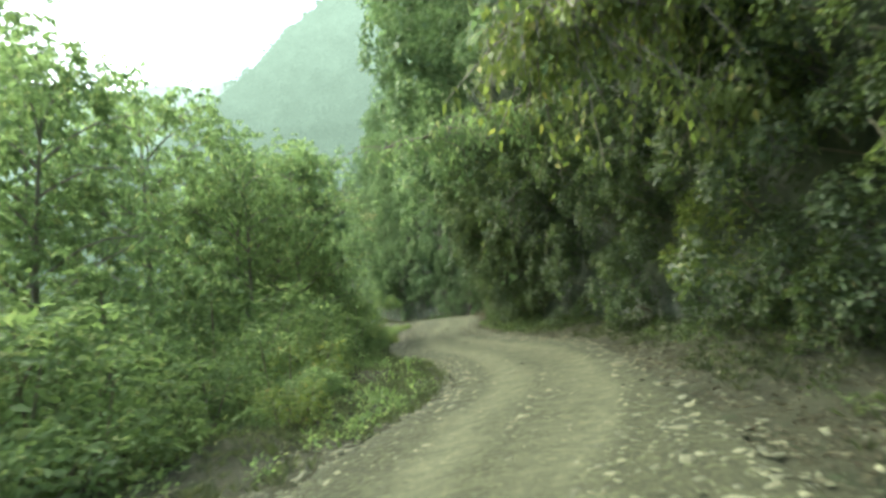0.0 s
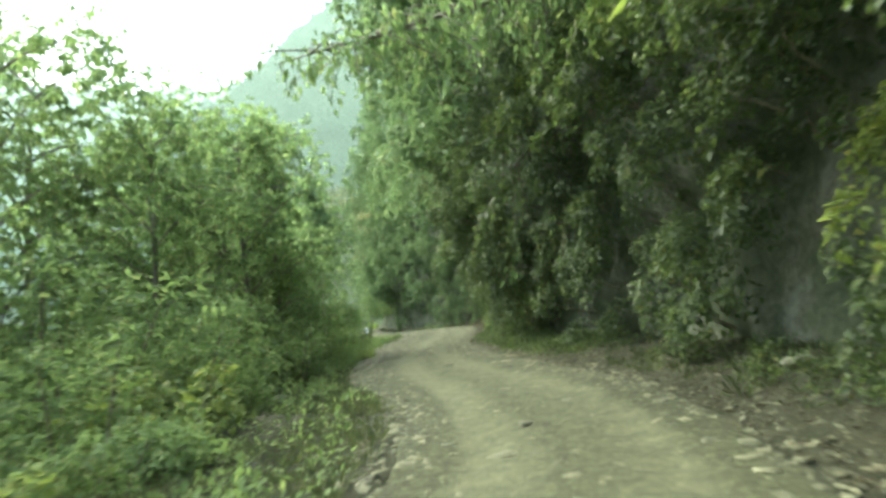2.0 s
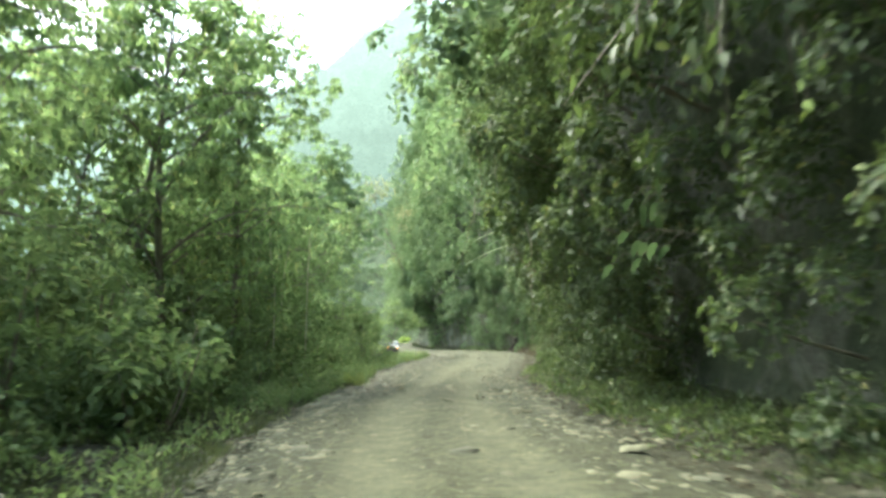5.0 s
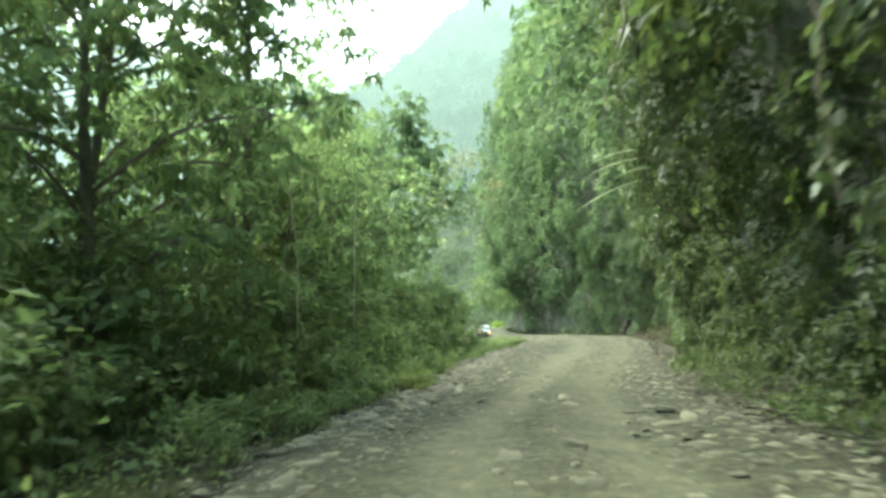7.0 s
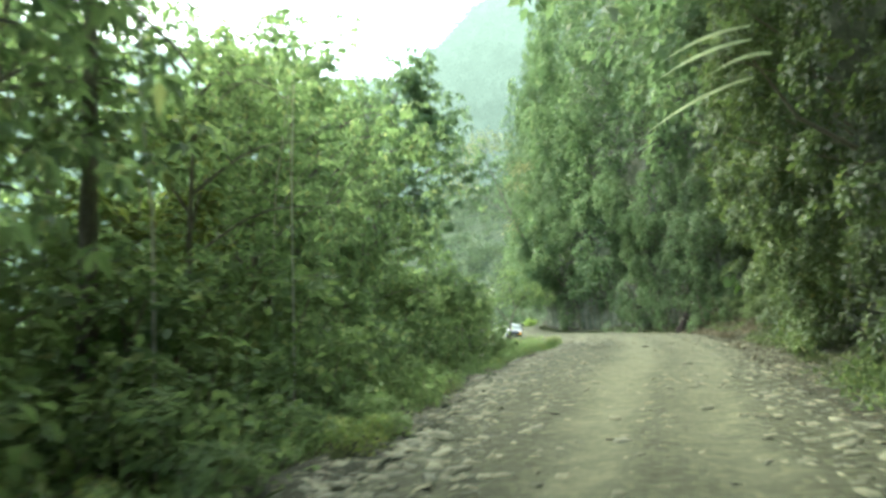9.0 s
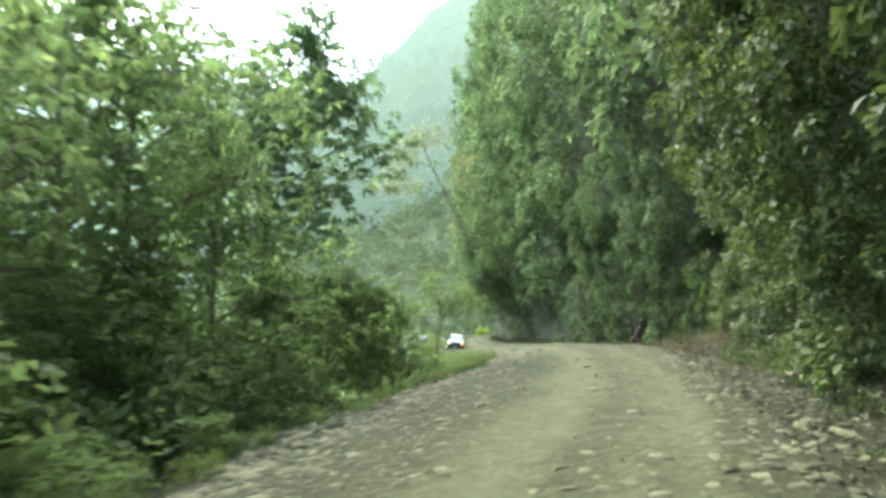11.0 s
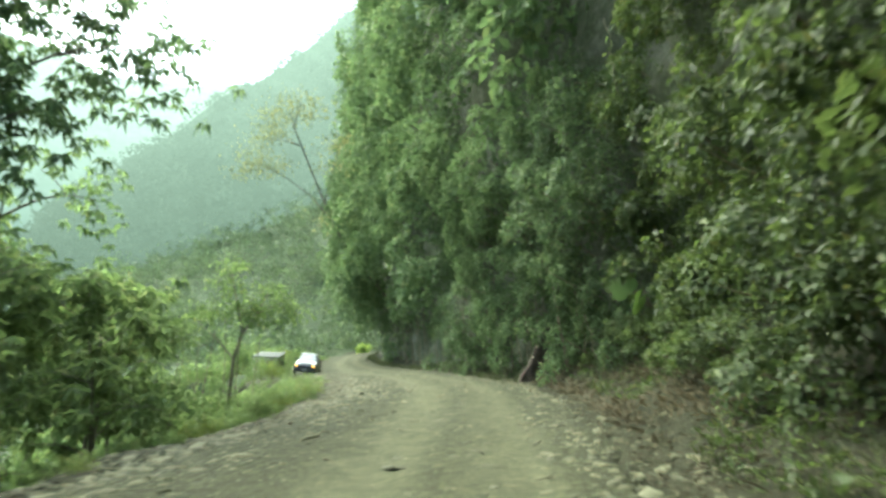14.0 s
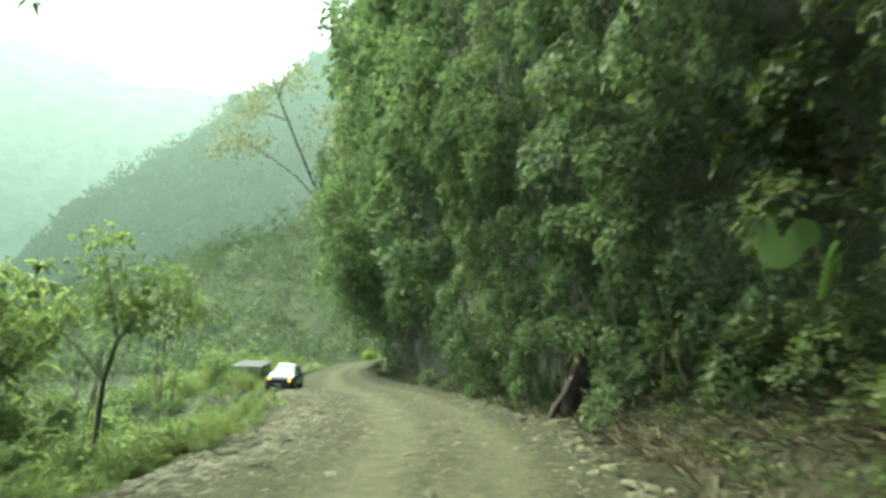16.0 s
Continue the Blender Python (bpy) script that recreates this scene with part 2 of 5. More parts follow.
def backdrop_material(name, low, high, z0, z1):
    """Far hills with haze painted as emission: paler towards the ridge, under the glaring sky."""
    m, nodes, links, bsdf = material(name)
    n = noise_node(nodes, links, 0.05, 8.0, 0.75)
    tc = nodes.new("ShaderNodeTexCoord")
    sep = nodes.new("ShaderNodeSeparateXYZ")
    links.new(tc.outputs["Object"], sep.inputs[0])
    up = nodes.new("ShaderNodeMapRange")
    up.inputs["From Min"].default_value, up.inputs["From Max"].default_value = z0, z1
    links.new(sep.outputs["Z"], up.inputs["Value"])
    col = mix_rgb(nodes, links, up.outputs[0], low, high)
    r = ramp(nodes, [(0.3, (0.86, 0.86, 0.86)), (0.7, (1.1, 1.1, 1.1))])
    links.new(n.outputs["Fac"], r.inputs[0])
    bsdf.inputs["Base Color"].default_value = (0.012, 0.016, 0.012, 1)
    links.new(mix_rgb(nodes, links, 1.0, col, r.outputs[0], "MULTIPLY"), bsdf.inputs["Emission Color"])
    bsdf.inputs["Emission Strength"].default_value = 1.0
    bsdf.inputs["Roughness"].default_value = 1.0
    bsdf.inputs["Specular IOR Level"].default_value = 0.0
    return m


HILL_NEAR = backdrop_material("hill_haze_glow", (0.043, 0.055, 0.042), (0.108, 0.132, 0.106), 15, 190)
HILL_FAR = backdrop_material("mountain_haze_glow", (0.075, 0.098, 0.08), (0.19, 0.22, 0.19), 100, 430)


def plain(name, colour, rough=0.5, metal=0.0, coat=0.0, glow=None):
    m, nodes, links, bsdf = material(name)
    n = noise_node(nodes, links, 9.0, 5.0, 0.6)
    r = ramp(nodes, [(0.3, tuple(c * 0.85 for c in colour)), (0.7, tuple(min(1, c * 1.1) for c in colour))])
    links.new(n.outputs["Fac"], r.inputs[0])
    links.new(r.outputs[0], bsdf.inputs["Base Color"])
    bsdf.inputs["Roughness"].default_value = rough
    bsdf.inputs["Metallic"].default_value = metal
    bsdf.inputs["Coat Weight"].default_value = coat
    if glow:
        bsdf.inputs["Emission Color"].default_value = (*colour, 1)
        bsdf.inputs["Emission Strength"].default_value = glow
    return m


# white put in for bright sky mirrored by the dark bonnet and roof
PAINT_SKY_WHITE = plain("car_paint_sky_white", (0.72, 0.73, 0.72), 0.3, coat=0.8)
PAINT_DARK = plain("dark_blue_car_paint", (0.014, 0.022, 0.034), 0.35, coat=0.3)
BLACK_PLASTIC = plain("black_plastic", (0.02, 0.02, 0.022), 0.5)
# pale base colour stands in for the sky reflected in the glass
GLASS_SKY_TINT = plain("windscreen_sky_tint", (0.2, 0.23, 0.22), 0.1, coat=1.0)
RUBBER = plain("tyre_rubber", (0.03, 0.03, 0.03), 0.85)
STEEL = plain("wheel_steel", (0.5, 0.5, 0.5), 0.35, 0.9)
LAMP_ON = plain("amber_lamp", (1.0, 0.42, 0.03), 0.3, glow=0.7)
PLATE = plain("number_plate", (0.2, 0.21, 0.2), 0.5)
CONCRETE = plain("grey_render", (0.3, 0.31, 0.28), 0.9)
TIN = plain("dull_tin_roof", (0.07, 0.078, 0.068), 0.95, 0.0)


# ---- mesh helpers ----
def mesh_of(name, verts, faces, mat, smooth=False, uvs=None):
    """A mesh from arrays of corners and of faces, all with the same count of corners."""
    verts, faces = np.asarray(verts, dtype=np.float32), np.asarray(faces, dtype=np.int32)
    me = bpy.data.meshes.new(name)
    k = faces.shape[1]
    me.vertices.add(len(verts))
    me.vertices.foreach_set("co", verts.ravel())
    me.loops.add(faces.size)
    me.loops.foreach_set("vertex_index", faces.ravel())
    me.polygons.add(len(faces))
    me.polygons.foreach_set("loop_start", np.arange(0, faces.size, k, dtype=np.int32))
    if uvs is not None:
        layer = me.uv_layers.new(name="UVMap")
        layer.data.foreach_set("uv", np.asarray(uvs, dtype=np.float32)[faces.ravel()].ravel())
    me.update(calc_edges=True)
    if smooth:
        me.polygons.foreach_set("use_smooth", np.ones(len(faces), dtype=bool))
    me.materials.append(mat)
    return me


def thing(name, label, category, group="", at=None):
    ob = new(name)
    ob.empty_display_size = 0.2
    if at is not None:
        ob.matrix_basis = at
    return tagged(ob, label, category, group)


def piece(name, me, parent, label="", at=None):
    ob = new(name, me)
    ob.parent = parent
    if at is not None:
        ob.matrix_basis = at
    if label:
        ob["label"] = label
    return ob


def part(name, bm, mat, parent, label=""):
    me = bpy.data.meshes.new(name)
    bm.to_mesh(me)
    bm.free()
    me.materials.append(mat)
    return piece(name, me, parent, label)


def unit(v):
    return v / np.maximum(np.linalg.norm(v, axis=-1, keepdims=True), 1e-6)


def leaves(pos, tip, normal, length, width, fold=0.25, droop=0.0):
    """Corners and triangles of folded, pointed leaves: one island each."""
    n = len(pos)
    tip = unit(tip)
    side = unit(np.cross(tip, normal))
    up = np.cross(side, tip)
    length, width = np.asarray(length).reshape(-1, 1), np.asarray(width).reshape(-1, 1)
    mid = pos + tip * length * 0.42
    v = np.empty((n, 4, 3))
    v[:, 0] = pos
    v[:, 1] = mid + side * width * 0.5 + up * width * fold
    v[:, 2] = pos + tip * length - np.array([0, 0, 1.0]) * length * droop
    v[:, 3] = mid - side * width * 0.5 + up * width * fold
    base = (np.arange(n) * 4)[:, None]
    f = np.concatenate([base + np.array([[0, 1, 2]]), base + np.array([[0, 2, 3]])], axis=0)
    return v.reshape(-1, 3), f


def tube(points, radii, sides=6):
    points = np.asarray(points, float)
    rings, faces = [], []
    for i, p in enumerate(points):
        d = unit(points[min(i + 1, len(points) - 1)] - points[max(i - 1, 0)])
        a = unit(np.cross(d, [0.31, 0.87, 0.4]))
        b = np.cross(d, a)
        for k in range(sides):
            w = 2 * math.pi * k / sides
            rings.append(p + radii[i] * (math.cos(w) * a + math.sin(w) * b))
    for i in range(len(points) - 1):
        for k in range(sides):
            q = (k + 1) % sides
            faces.append((i * sides + k, i * sides + q, (i + 1) * sides + q, (i + 1) * sides + k))
    return np.array(rings), np.array(faces)


def joined(pieces):
    vs, fs, n = [], [], 0
    for v, f in pieces:
        vs.append(v)
        fs.append(f + n)
        n += len(v)
    return np.concatenate(vs), np.concatenate(fs)


# ---- the lie of the land ----
PLAN_Y = [-60, 10, 16, 20, 25, 30, 36, 45, 52, 60, 70, 78, 85, 90, 95, 100, 105, 110, 115, 121, 130, 140, 150, 158, 170, 400]
LEFT_X = [-1, -0.6, 1.2, 2.3, 2.0, 1.1, -1.2, -3.1, -3.3, -4.7, -5.8, -6.0, -6.0, -6.6, -7.8, -9.6, -12.0, -15.2, -17.0, -18.8, -21.2, -23.4, -25.4, -24.5, -19.0, -19.0]
RIGHT_X = [6.4, 6.4, 6.7, 6.7, 6.9, 6.0, 4.7, 3.2, 2.2, 2.0, 2.0, 1.7, 1.1, 0.2, -1.6, -3.2, -5.2, -7.6, -9.6, -12.0, -15.6, -18.4, -20.6, -19.0, -13.0, -13.0]
CLIFF_X = [10.5, 10.4, 10.3, 10.0, 9.5, 8.6, 7.4, 5.8, 4.5, 4.2, 4.6, 4.5, 4.2, 2.2, 0.1, -1.6, -3.3, -5.4, -7.4, -9.9, -13.6, -17.0, -19.8, -18.0, -12.0, -12.0]


def smooth_line(values):
    y = np.arange(-60, 400.5, 0.5)
    x = np.interp(y, PLAN_Y, values)
    kernel = np.hanning(15)
    padded = np.pad(x, 7, mode="edge")
    return y, np.convolve(padded, kernel / kernel.sum(), mode="valid")


LINE_Y, LEFT_LINE = smooth_line(LEFT_X)
RIGHT_LINE, CLIFF_LINE = smooth_line(RIGHT_X)[1], smooth_line(CLIFF_X)[1]


def left_of(y):
    return np.interp(y, LINE_Y, LEFT_LINE)


def right_of(y):
    return np.interp(y, LINE_Y, RIGHT_LINE)


def cliff_of(y):
    return np.interp(y, LINE_Y, CLIFF_LINE)


TILT_X = 0.0875
RISE = ([-1000, 122, 165, 1000], [0, 0, 1.0, 1.0])
RIDGE_AZ = [-180, -120, -75, -60, -46, -42, -39, -36.4, -32.2, -29.5, -25.7, -21.2, -17.9, -12, 0, 60, 120, 180]
RIDGE_EL = [16, 12, 3, 2, 2.5, 4.5, 9.0, 11, 14, 17, 20, 23, 26, 29, 28, 26, 22, 16]


def wave(x, y, seed, size):
    """Cheap smooth unevenness, about -1 to 1."""
    r = np.random.RandomState(seed)
    out = 0
    for k in range(5):
        a = r.uniform(0, 6.28)
        f = (0.6 + 0.5 * k) / size
        out = out + np.sin((x * math.cos(a) + y * math.sin(a)) * f * 6.28 + r.uniform(0, 6.28)) / (1 + 0.5 * k)
    return out / 2.2


def land(x, y):
    """Height of the ground."""
    x, y = np.asarray(x, float), np.asarray(y, float)
    lft, rgt, clf = left_of(y), right_of(y), cliff_of(y)
    z = TILT_X * np.clip(x, lft - 1.0, clf + 1.0) + np.interp(y, *RISE)
    d = np.maximum(0, lft - 0.3 - x)
    steep = np.interp(y, [70, 80, 100, 112, 120], [0.34, 0.6, 0.5, 0.3, 0.1])
    shelf = np.interp(y, [40, 50], [2.8, 0.8])
    fall = np.minimum(steep * np.maximum(0, d - shelf) + 0.12 * np.minimum(d, 1.5), 13 + 0.05 * d)
    z = z - fall
    verge = np.clip((x - rgt) / np.maximum(clf - rgt, 0.5), 0, 1)
    z = z + np.interp(y, [74, 80, 87, 92], [0.25, 1.1, 1.1, 0.25]) * verge ** 2 + np.maximum(0, x - clf - 0.5) * 0.9
    z = np.minimum(z, 30)
    r = np.hypot(x - 0.4, y - 72)
    az = np.degrees(np.arctan2(x - 0.4, y - 72))
    top = np.tan(np.radians(np.interp(az, RIDGE_AZ, RIDGE_EL))) * 400
    s = np.clip((r - 86) / 314, 0, 1)
    hill = -8 + (top + 10) * (0.55 * s + 0.45 * s * s) + wave(x, y, 3, 90) * 5 * s
    hill = np.where(r > 400, hill - (r - 400) * 0.5, hill)
    z = np.where((x < clf - 0.5) & (r > 86), np.maximum(z, hill), z)
    return z + wave(x, y, 5, 7) * np.clip(np.maximum(lft - x, 0) * 0.12, 0, 0.8)


TRACK_Y = [0, 12, 16, 20, 27, 32, 40, 48, 55, 62, 70, 77, 84, 92, 102, 120]
TRACK_L = [0.38, 0.37, 0.3, 0.34, 0.27, 0.32, 0.4, 0.42, 0.48, 0.58, 0.61, 0.57, 0.51, 0.47, 0.47, 0.46]
TRACK_R = [0.64, 0.66, 0.79, 0.78, 0.73, 0.69, 0.71, 0.68, 0.75, 0.86, 0.87, 0.82, 0.77, 0.77, 0.76, 0.74]


def along_tracks(u, y):
    """The share of the road's width, stretched so that the wheel tracks lie at 0.37 and 0.66."""
    a, b = np.interp(y, TRACK_Y, TRACK_L), np.interp(y, TRACK_Y, TRACK_R)
    low, mid, high = u / a * 0.37, 0.37 + (u - a) / (b - a) * 0.29, 0.66 + (u - b) / (1 - b) * 0.34
    return np.where(u < a, low, np.where(u < b, mid, high))


def road_top(x, y):
    lft, rgt = left_of(y), right_of(y)
    u = along_tracks((x - lft) / (rgt - lft), y)
    crown = 0.05 + 0.05 * np.sin(np.clip(u, 0, 1) * math.pi)
    rut = -0.05 * np.exp(-((u - 0.37) / 0.07) ** 2) - 0.05 * np.exp(-((u - 0.66) / 0.07) ** 2)
    rough = 0.014 * wave(x, y, 11, 1.9) + 0.012 * wave(x, y, 12, 0.8) + 0.03 * wave(x, y, 13, 9)
    edge = -0.08 * np.clip((np.abs(u - 0.5) - 0.43) / 0.09, 0, 1) ** 1.5
    return TILT_X * x + np.interp(y, *RISE) + crown + rut + rough + edge


def spaced(stops):
    out = []
    for a, b, n in stops:
        out += list(np.linspace(a, b, n, endpoint=False))
    return np.array(out + [stops[-1][1]])


def build_ground():
    off = spaced([(-1500, -400, 12), (-400, -120, 40), (-120, -30, 45), (-30, -8, 44), (-8, 10, 60), (10, 60, 20), (60, 1200, 14)])
    ys = spaced([(-900, -60, 14), (-60, 0, 20), (0, 170, 270), (170, 480, 80), (480, 1600, 14)])
    yy, oo = np.meshgrid(ys, off, indexing="ij")
    xx = oo + np.interp(yy, LINE_Y, (LEFT_LINE + RIGHT_LINE) / 2)
    zz = land(xx, yy) + 0.03 * wave(xx, yy, 21, 2.3) + 0.035 * wave(xx, yy, 22, 1.3) * (np.abs(oo) < 12)
    on_road = (xx > left_of(yy) + 0.1) & (xx < right_of(yy) - 0.1) & (yy < 170)
    zz = np.where(on_road, zz - 0.12, zz)
    n = len(off)
    v = np.stack([xx, yy, zz], -1).reshape(-1, 3)
    i, j = np.meshgrid(np.arange(len(ys) - 1), np.arange(n - 1), indexing="ij")
    a = (i * n + j).ravel()
    f = np.stack([a, a + 1, a + n + 1, a + n], -1)
    me = mesh_of("ground", v, f, SOIL, True)
    # far faces of the ground take the glowing haze colour
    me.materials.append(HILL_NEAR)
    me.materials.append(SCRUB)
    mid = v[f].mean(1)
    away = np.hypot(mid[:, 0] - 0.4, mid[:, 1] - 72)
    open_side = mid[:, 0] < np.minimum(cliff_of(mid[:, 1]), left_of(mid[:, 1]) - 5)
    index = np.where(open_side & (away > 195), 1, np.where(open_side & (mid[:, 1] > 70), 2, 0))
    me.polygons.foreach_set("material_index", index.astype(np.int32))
    ob = new("ground", me)
    return tagged(ob, "dark forest soil with moss and leaf mould beside the road", "ground", kind="structure")


def build_road():
    ys = np.arange(-20, 172, 0.3)
    us = np.linspace(-0.03, 1.03, 44)
    yy, uu = np.meshgrid(ys, us, indexing="ij")
    lft, rgt = left_of(yy), right_of(yy)
    wob = 0.35 * wave(yy, yy * 0.3, 31, 6) + 0.22 * wave(yy, yy * 0.5, 32, 1.9)
    xx = lft + (rgt - lft) * uu + wob * (np.abs(uu - 0.5) * 2) ** 3
    zz = road_top(xx, yy)
    zz = np.where((uu < 0) | (uu > 1), zz - 0.15, zz)
    n = len(us)
    v = np.stack([xx, yy, zz], -1).reshape(-1, 3)
    i, j = np.meshgrid(np.arange(len(ys) - 1), np.arange(n - 1), indexing="ij")
    a = (i * n + j).ravel()
    f = np.stack([a, a + 1, a + n + 1, a + n], -1)
    uv = np.stack([along_tracks(uu, yy), yy / 6], -1).reshape(-1, 2)
    ob = new("road", mesh_of("road", v, f, ROAD, True, uv))
    return tagged(ob, "rough unpaved mountain road of pale dust and crushed stone", "road", kind="structure")


def overhang(h):
    return np.interp(h, [0, 1.5, 4, 8, 15, 24, 34], [0, 0.3, 1.0, 1.9, 2.6, 2.2, 0.0])


def build_cliff():
    ys = np.arange(-45, 300, 0.8)
    hs = np.concatenate([np.arange(-1, 12, 0.6), np.arange(12, 50, 1.5)])
    yy, hh = np.meshgrid(ys, hs, indexing="ij")
    rough = 0.5 * wave(yy, hh, 41, 6) + 0.25 * wave(yy, hh, 42, 2.2) + 0.12 * wave(yy, hh, 43, 0.9)
    xx = cliff_of(yy) + 0.5 - overhang(hh) * 0.45 + rough * np.clip(hh * 0.4 + 0.4, 0.2, 1.2) + np.maximum(0, hh - 30) * 0.5 + np.interp(yy, [64, 74, 92, 98], [0, 0.7, 0.7, 0])
    zz = land(cliff_of(yy), yy) + hh
    n = len(hs)
    v = np.stack([xx, yy, zz], -1).reshape(-1, 3)
    i, j = np.meshgrid(np.arange(len(ys) - 1), np.arange(n - 1), indexing="ij")
    a = (i * n + j).ravel()
    f = np.stack([a, a + n, a + n + 1, a + 1], -1)
    ob = new("cliff", mesh_of("cliff", v, f, CLIFF_ROCK, True))
    return tagged(ob, "steep grey rock cutting overgrown with creepers", "cliff", kind="structure")


def build_mountain():
    az = np.radians(np.arange(-180, 180.1, 0.3))
    jag = np.random.RandomState(57).normal(size=len(az))
    el = np.interp(np.degrees(az), [-180, -60, -45, -41, -37, -33.5, -28.7, -20, 0, 180], [18, 21.5, 20.4, 20.1, 18.9, 18.8, 19.2, 20, 22, 18]) + 0.09 * np.convolve(jag, [0.3, 0.6, 0.3], mode="same") + 0.15 * np.sin(np.degrees(az) * 1.1)
    rows = []
    for k in range(14):
        s = k / 13
        r = 760 + 420 * s
        top = np.tan(np.radians(el)) * 1180
        z = -60 + (top + 60) * s ** 1.15 + (12 * wave(az * 300, az * 0 + r, 51, 60)) * math.sin(s * 3.0)
        rows.append(np.stack([0.4 + r * np.sin(az), 72 + r * np.cos(az), z], -1))
    v = np.concatenate(rows)
    n = len(az)
    i, j = np.meshgrid(np.arange(13), np.arange(n - 1), indexing="ij")
    a = (i * n + j).ravel()
    f = np.stack([a, a + 1, a + n + 1, a + n], -1)
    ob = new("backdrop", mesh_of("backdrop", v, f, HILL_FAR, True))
    return tagged(ob, "distant mountainside pale with painted haze behind the valley", "mountain", kind="structure")


build_ground()
road = build_road()
build_cliff()
build_mountain()


# ---- woods on the far hillside ----
def build_far_woods(mat, belts, label, seed):
    rng = np.random.RandomState(seed)
    pieces = []
    for count, r0, r1, quads, size, crown in belts:
        az = np.radians(rng.uniform(-82, -6, count))
        r = np.sqrt(rng.uniform(r0 ** 2, r1 ** 2, count))
        x, y = 0.4 + r * np.sin(az), 72 + r * np.cos(az)
        keep = x < left_of(y) - 4
        x, y = x[keep], y[keep]
        z = land(x, y)
        m = len(x)
        big = crown * rng.uniform(0.5, 1.25, m)
        d = unit(rng.normal(size=(m, quads, 3)))
        d[..., 2] = np.abs(d[..., 2]) * 1.2 - 0.2
        centre = np.stack([x, y, z + big * 0.55], -1)[:, None]
        pos = centre + d * big[:, None, None] * rng.uniform(0.55, 1.0, (m, quads, 1)) * np.array([1, 1, 0.85])
        tip = rng.normal(size=(m, quads, 3)) + np.array([0, 0, -0.6])
        nor = d + rng.normal(size=(m, quads, 3)) * 0.5
        k = m * quads
        pieces.append(leaves(pos.reshape(-1, 3), tip.reshape(-1, 3), nor.reshape(-1, 3), size * rng.uniform(0.7, 1.5, k), size * rng.uniform(0.5, 0.9, k)))
    v, f = joined(pieces)
    ob = new("far_woods", mesh_of("far_woods", v, f, mat))
    tagged(ob, label, "woods", kind="stuff")


build_far_woods(LEAF_FAR, ((2100, 86, 205, 40, 0.66, 3.3),), "mixed woodland covering the lower valley side", 7)
# the high woods glow in the same painted haze
build_far_woods(HILL_NEAR, ((3600, 190, 402, 14, 2.2, 5.0),), "distant woodland on the high hillside, its haze painted as glow", 8)


# ---- creepers on the cliff ----
def lump_leaves(rng, centres, radii, count, length, width, out, sag=0.9):
    """Leaves over a heap of rounded lumps; out: the side to which they face."""
    share = radii ** 2 / (radii ** 2).sum()
    pick = rng.choice(len(centres), count, p=share)
    d = unit(rng.normal(size=(count, 3)) + np.asarray(out) * 0.9)
    pos = centres[pick] + d * radii[pick][:, None] * rng.uniform(0.72, 1.08, (count, 1))
    nor = d * 0.8 + np.array([0, 0, 0.55]) + rng.normal(size=(count, 3)) * 0.4
    tip = d * 0.5 + np.array([0, 0, -sag]) + rng.normal(size=(count, 3)) * 1.0
    tip = tip - unit(nor) * (tip * unit(nor)).sum(-1, keepdims=True) * 0.8
    s = rng.uniform(0.6, 1.25, count)
    return leaves(pos, tip, nor, length * s, width * s)


def make_creeper(seed, wide, high, deep, count, length, width, mat, streamers=1):
    rng = np.random.RandomState(seed)
    k = 16
    centres = np.stack([-rng.uniform(0, deep, k), rng.uniform(-wide / 2, wide / 2, k), rng.uniform(0, high, k)], -1)
    radii = rng.uniform(0.22, 0.62, k) * wide / 3.0
    body = [lump_leaves(rng, centres, radii, count, length, width, (-1, 0, 0.35), 0.3)]
    stems = []
    for _ in range(streamers):
        top = centres[rng.randint(k)] + np.array([-0.25 - deep * 0.35, 0, 0.2])
        run = rng.uniform(0.5, 1.0) * high * 0.55
        n = 9
        line = np.array([top + np.array([rng.normal() * 0.04, rng.normal() * 0.05, -run * q / (n - 1)]) for q in range(n)])
        stems.append(tube(line, np.linspace(0.012, 0.005, n) * wide / 3, 4))
        m = int(run * 16)
        q = rng.uniform(0.05, 1, m)
        pos = top + np.stack([rng.normal(size=m) * 0.07, rng.normal(size=m) * 0.07, -run * q], -1)
        tip = np.stack([rng.normal(size=m) * 0.9 - 0.2, rng.normal(size=m) * 0.9, -np.ones(m)], -1)
        nor = np.stack([-np.ones(m), rng.normal(size=m) * 0.6, rng.normal(size=m) * 0.4 + 0.3], -1)
        s = rng.uniform(0.6, 1.1, m)
        body.append(leaves(pos, tip, nor, length * s, width * s))
    for _ in range(3):
        b = centres[rng.randint(k)]
        a = np.array([0.3, b[1] * 0.85, b[2] - 0.7])
        line = np.array([a + (b - a) * q + np.array([-0.12 * math.sin(q * 3), rng.normal() * 0.05, 0]) for q in np.linspace(0, 1, 6)])
        stems.append(tube(line, np.linspace(0.03, 0.012, 6) * wide / 3, 5))
    top = thing("creeper", "dense green climbing creeper hanging over the rock cutting", "creeper", "creepers on the cliff")
    tagged(piece("foliage", mesh_of("foliage", *joined(body), mat), top), kind="stuff")
    tagged(piece("stem", mesh_of("stem", *joined(stems), STEM, True), top, "thin brown woody stems"), kind="stuff")
    return top


def clear(kinds):
    """Takes the patterns of the copies away."""
    for ob in kinds:
        for o in (*ob.children_recursive, ob):
            bpy.data.objects.remove(o)


def transformed(v, m):
    a = np.array(m)
    return v @ a[:3, :3].T + a[:3, 3]


